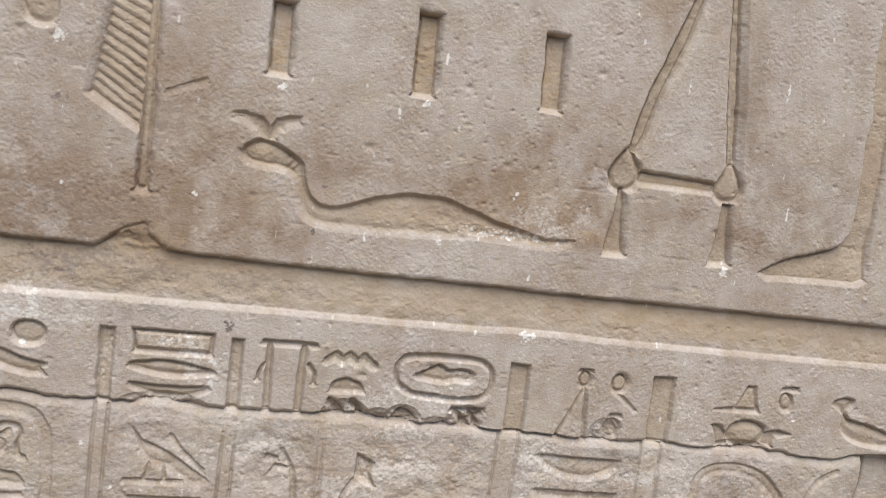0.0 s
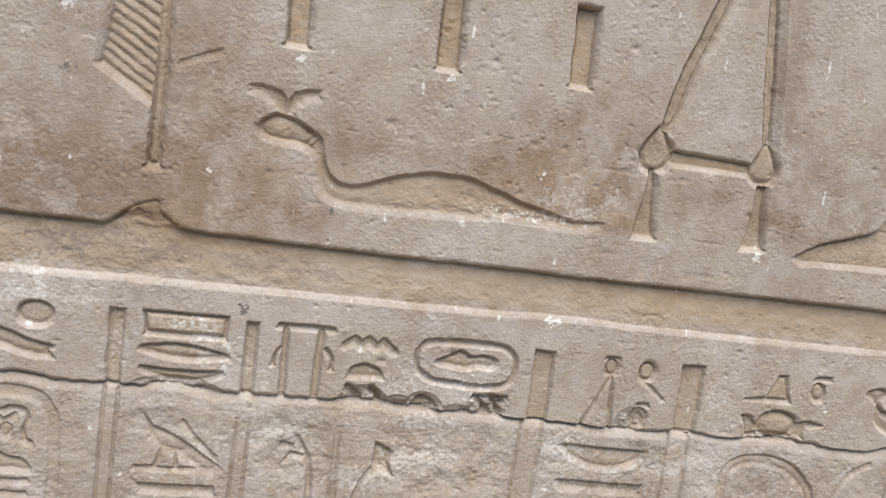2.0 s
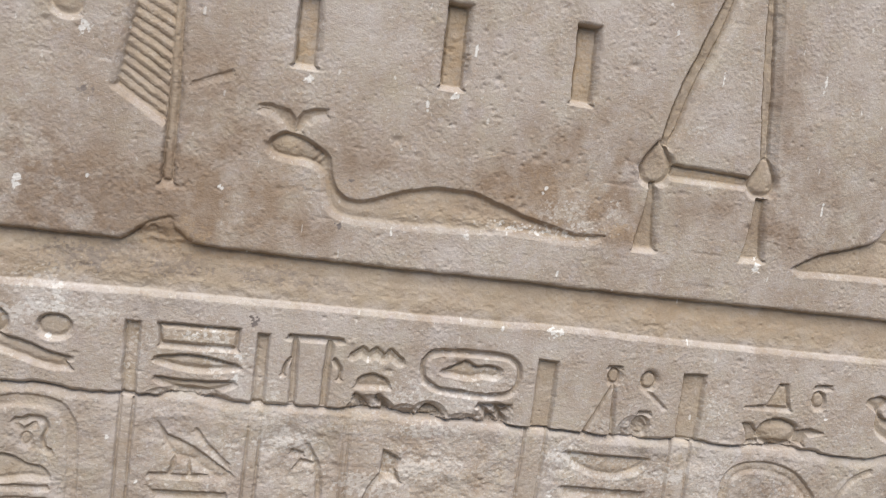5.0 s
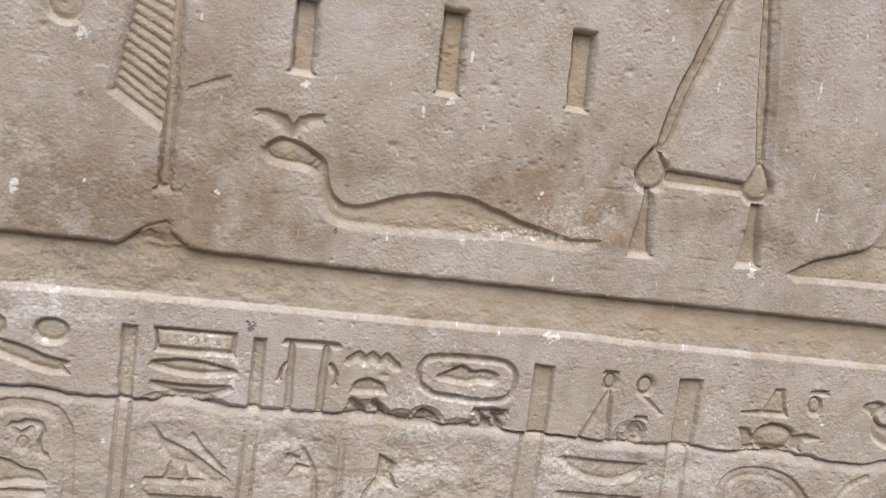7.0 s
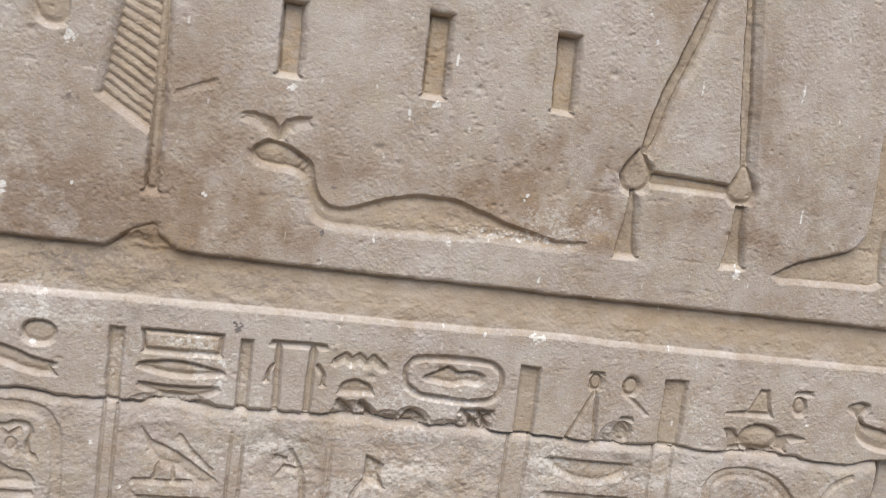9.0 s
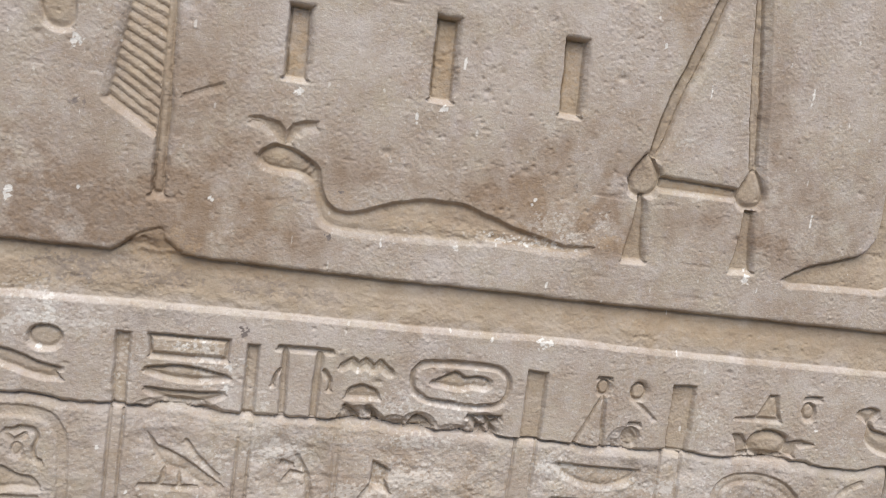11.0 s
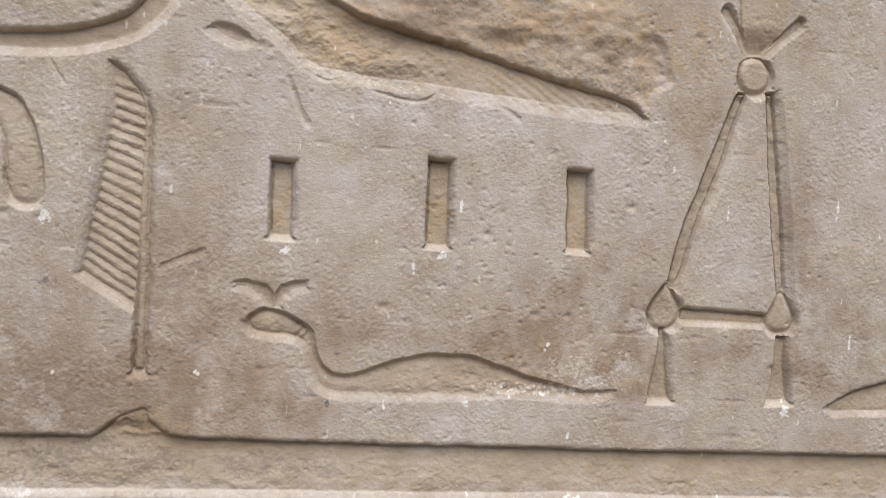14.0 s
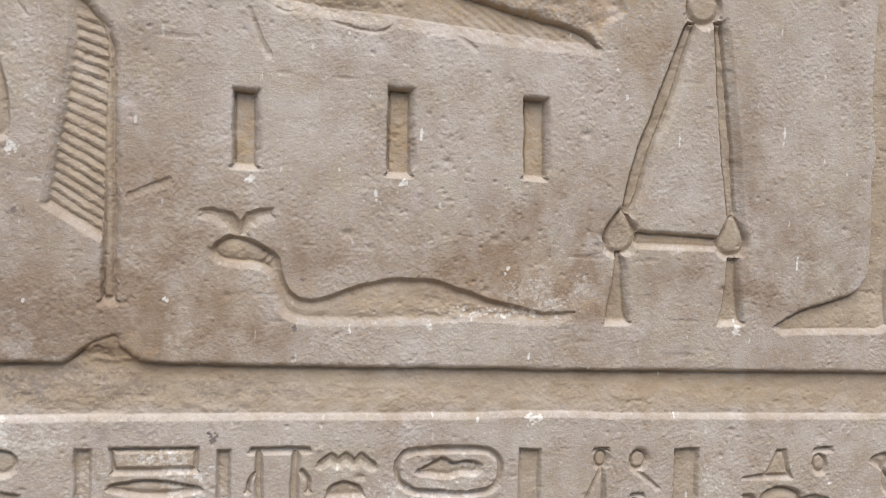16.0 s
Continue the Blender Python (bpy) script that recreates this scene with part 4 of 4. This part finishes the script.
# skylit ledges painted pale: foot of the band, and below the viper
for x, z, rx, rz, a in ((-0.70, 1.366, 0.30, 0.010, 0.4), (-0.20, 1.371, 0.30, 0.010, 0.4), (0.30, 1.375, 0.30, 0.010, 0.4), (0.75, 1.377, 0.25, 0.010, 0.4), (-0.15, 1.530, 0.30, 0.010, 0.6)):
    tone(PALE, x, z, rx, rz, a)
# bluish grey bloom in the sunk band and lime on the lower rows
for x, z, rx, rz, a in ((-0.92, 1.425, 0.05, 0.022, 0.7), (-0.735, 1.435, 0.045, 0.014, 0.7), (-0.60, 1.42, 0.05, 0.012, 0.4)):
    tone(PALE, x, z, rx, rz, a)
for x, z, rx, rz, a in ((-0.85, 1.405, 0.06, 0.022, 0.7), (-0.70, 1.41, 0.07, 0.022, 0.6), (-0.73, 1.334, 0.03, 0.020, 0.5), (-0.42, 1.40, 0.06, 0.014, 0.4), (-0.06, 1.372, 0.04, 0.010, 0.35)):
    dab(DARK, x, z, rx, rz, a, 1.5)
for x, z, rx, rz, a in ((-0.875, 1.33, 0.012, 0.030, 0.55), (-0.90, 1.318, 0.030, 0.012, 0.45), (-0.94, 1.30, 0.04, 0.016, 0.35), (-0.79, 1.315, 0.02, 0.010, 0.35), (-0.60, 1.27, 0.02, 0.04, 0.35),
                        (-0.46, 1.105, 0.05, 0.022, 0.35), (-0.19, 1.145, 0.06, 0.014, 0.40), (-0.20, 1.07, 0.07, 0.03, 0.35), (0.09, 1.115, 0.04, 0.022, 0.45), (0.31, 1.09, 0.05, 0.015, 0.35), (-0.30, 1.03, 0.06, 0.02, 0.3)):
    dab(WHITE, x, z, rx, rz, a, 1.6)
for x, z, rx, rz, a in ((-0.77, 1.06, 0.016, 0.10, 0.9), (-0.49, 1.06, 0.016, 0.10, 0.6), (0.06, 1.06, 0.02, 0.10, 0.6), (0.345, 1.06, 0.02, 0.10, 0.7), (-0.92, 1.0, 0.06, 0.03, 0.5)):
    tone(PALE, x, z, rx, rz, a)
# brown weathering along the cord and below the feather
for x, z, rx, rz, a in ((-0.88, 1.52, 0.10, 0.05, 0.45), (-0.91, 1.475, 0.08, 0.03, 0.4), (0.31, 1.64, 0.05, 0.03, 0.25), (0.12, 1.61, 0.05, 0.05, 0.3), (0.53, 1.70, 0.10, 0.06, 0.2), (0.395, 1.95, 0.018, 0.10, 0.35),
                        (0.205, 1.99, 0.025, 0.04, 0.3), (0.232, 2.05, 0.015, 0.04, 0.5), (-0.28, 2.14, 0.12, 0.03, 0.45), (0.05, 2.13, 0.05, 0.03, 0.4), (0.31, 2.02, 0.025, 0.05, 0.4), (0.425, 1.74, 0.02, 0.06, 0.4), (0.425, 1.60, 0.02, 0.05, 0.3)):
    tone(BROWN, x, z, rx, rz, a)
# lime crust and ochre by the viper's tail and on the cross bar
for x, z, rx, rz, a in ((0.015, 1.595, 0.022, 0.016, 0.22), (0.055, 1.575, 0.025, 0.010, 0.22), (-0.03, 1.585, 0.02, 0.010, 0.2), (0.105, 1.61, 0.012, 0.015, 0.2)):
    dab(WHITE, x, z, rx, rz, a, 1.9)
for x, z, rx, rz, a in ((0.28, 1.695, 0.075, 0.008, 0.9), (0.0, 1.575, 0.09, 0.03, 0.5)):
    dab(OCHRE, x, z, rx, rz, a, 1.0)
# dark patches along the straps and tassels, and on both knobs
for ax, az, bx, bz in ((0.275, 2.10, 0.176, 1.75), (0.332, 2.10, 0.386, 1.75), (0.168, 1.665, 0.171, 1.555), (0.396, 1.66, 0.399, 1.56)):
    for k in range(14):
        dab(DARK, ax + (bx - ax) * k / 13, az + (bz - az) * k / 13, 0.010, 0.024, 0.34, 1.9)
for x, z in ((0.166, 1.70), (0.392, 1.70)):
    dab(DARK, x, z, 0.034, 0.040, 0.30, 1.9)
# grey weathering of the plain face beside the cord
for x, z, rx, rz, a in ((0.55, 1.68, 0.12, 0.10, 0.22), (0.45, 1.58, 0.10, 0.05, 0.20), (0.27, 1.62, 0.10, 0.05, 0.16), (0.28, 1.80, 0.06, 0.08, 0.16), (0.47, 2.00, 0.05, 0.10, 0.20)):
    dab(DARK, x, z, rx, rz, a, 2.2)
for x, z, rx, rz, a in ((0.10, 1.70, 0.06, 0.06, 0.35), (0.55, 1.64, 0.12, 0.10, 0.25), (0.09, 1.59, 0.05, 0.04, 0.3), (-0.02, 1.64, 0.10, 0.04, 0.25)):
    tone(BROWN, x, z, rx, rz, a)
for x, z, rx, rz, a in ((-0.94, 1.53, 0.06, 0.05, 0.6), (-0.87, 1.49, 0.07, 0.025, 0.4), (-0.60, 1.54, 0.06, 0.03, 0.25)):
    tone(BROWN, x, z, rx, rz, a)

WHITE = np.maximum(WHITE, CRUST * soft(0.1 + 1.1 * rugged(GX, GZ, 0.0065, 63, 2)) * 0.65)
TONE = np.clip(1.2 * PALE - 1.35 * BROWN + 0.25 * rugged(GX, GZ, 0.04, 66, 5), -1, 1)

# ---- meshes: each block, and each carving cut into it, from its part of the face ----
ny, nx = GX.shape
dzdx, dzdz = np.gradient(Y, STEP, axis=1), np.gradient(Y, STEP, axis=0)
NORMAL = np.stack((dzdx, -np.ones_like(Y), dzdz), -1).reshape(-1, 3)
NORMAL /= np.linalg.norm(NORMAL, axis=1)[:, None]
POINT = np.stack((GX, Y, GZ), -1).reshape(-1, 3)
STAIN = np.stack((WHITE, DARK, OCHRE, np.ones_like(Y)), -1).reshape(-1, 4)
corner = (np.arange(ny - 1)[:, None] * nx + np.arange(nx - 1)).reshape(-1)
FACES = np.stack((corner, corner + 1, corner + nx + 1, corner + nx), -1)
face_owner = OWNER[:-1, :-1].reshape(-1)
face_block = np.where(upper, 0, np.where(right_block, 2, 1))[:-1, :-1].reshape(-1)


def patch(name, mask, parent):
    faces = FACES[mask]
    used, flat = np.unique(faces, return_inverse=True)
    me = bpy.data.meshes.new(name)
    me.vertices.add(len(used))
    me.vertices.foreach_set("co", POINT[used].astype(np.float32).reshape(-1))
    me.loops.add(len(faces) * 4)
    me.loops.foreach_set("vertex_index", flat.reshape(-1).astype(np.int32))
    me.polygons.add(len(faces))
    me.polygons.foreach_set("loop_start", np.arange(0, len(faces) * 4, 4, dtype=np.int32))
    me.polygons.foreach_set("loop_total", np.full(len(faces), 4, np.int32))
    me.update(calc_edges=True)
    me.polygons.foreach_set("use_smooth", np.ones(len(faces), bool))
    me.normals_split_custom_set_from_vertices(NORMAL[used].tolist())
    me.attributes.new("stain", "FLOAT_COLOR", "POINT").data.foreach_set("color", STAIN[used].astype(np.float32).reshape(-1))
    me.attributes.new("ochre_shade", "FLOAT", "POINT").data.foreach_set("value", OCHRE_SHADE.reshape(-1)[used].astype(np.float32))
    me.attributes.new("tone", "FLOAT", "POINT").data.foreach_set("value", TONE.reshape(-1)[used].astype(np.float32))
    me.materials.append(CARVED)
    ob = new(name, me)
    ob.parent = parent
    return ob


wall = tagged(new("wall_north"), "tall temple wall of large weathered sandstone blocks with sunk relief", "wall", kind="structure")
BLOCKS = ("pale brown sandstone block with large sunk signs and a small row of signs below a band",
          "worn sandstone block with faint eroded signs between incised column lines",
          "sandstone block set further back beyond an open upright joint")
for b, label in enumerate(BLOCKS):
    tagged(patch("stone_block", (face_block == b) & (face_owner == 0), wall), label)
for name, text, group, numbers in CARVINGS:
    masks = [(face_owner == k, FORMS[k - 1]) for k in numbers]
    masks = [(mask, piece) for mask, piece in masks if mask.sum() > 12]
    if len(masks) == 1:
        tagged(patch(name, masks[0][0], None), text, "relief carving", group)
    elif masks:
        thing = tagged(new(name), text, "relief carving", group)
        for mask, piece in masks:
            patch(piece, mask, thing)


# ---- the rest of the wall, its core, and the ground ----
def plain_block(w, h):
    bm = bmesh.new()
    bmesh.ops.create_cube(bm, size=1)
    bmesh.ops.scale(bm, vec=(w - 0.004, 0.5, h - 0.004), verts=bm.verts)
    bmesh.ops.bevel(bm, geom=[e for e in bm.edges], offset=0.012, segments=2, affect="EDGES")
    me = bpy.data.meshes.new("stone_block")
    bm.to_mesh(me)
    bm.free()
    me.materials.append(PLAIN)
    return me


def place_blocks(x0, x1, z0, z1, count):
    w = (x1 - x0) / count
    me = plain_block(w, z1 - z0)
    for k in range(count):
        ob = new("stone_block", me)
        ob.matrix_world = pose(x0 + (k + 0.5) * w, 0.252, (z0 + z1) / 2)
        ob.parent = wall


for z0, z1, n in ((0.0, 0.45, 7), (0.45, ZB, 8), (ZT, 2.95, 7), (2.95, 3.5, 8), (3.5, 4.0, 7)):
    place_blocks(-4.5, 4.5, z0, z1, n)
for x0, x1 in ((-4.5, X0), (X1, 4.5)):
    for z0, z1, n in ((ZB, 1.17, 3), (1.17, 1.76, 2), (1.76, ZT, 3)):
        place_blocks(x0, x1, z0, z1, n)

bm = bmesh.new()
bmesh.ops.create_cube(bm, size=1)
bmesh.ops.scale(bm, vec=(9.0, 0.7, 4.0), verts=bm.verts)
core = bpy.data.meshes.new("rubble_core")
bm.to_mesh(core)
bm.free()
core.materials.append(PLAIN)
ob = new("rubble_core", core)
ob.matrix_world = pose(0, 0.49, 2.0)
ob.parent = wall

bm = bmesh.new()
bmesh.ops.create_grid(bm, x_segments=80, y_segments=80, size=600)
for v in bm.verts:
    v.co.z = 0.0 if abs(v.co.x) < 30 and abs(v.co.y) < 30 else 0.4 * noise.noise(v.co * 0.02)
me = bpy.data.meshes.new("ground")
bm.to_mesh(me)
bm.free()
me.materials.append(sand_material())
tagged(new("ground", me), "dry trodden brown earth in front of the temple wall", "ground", kind="structure")
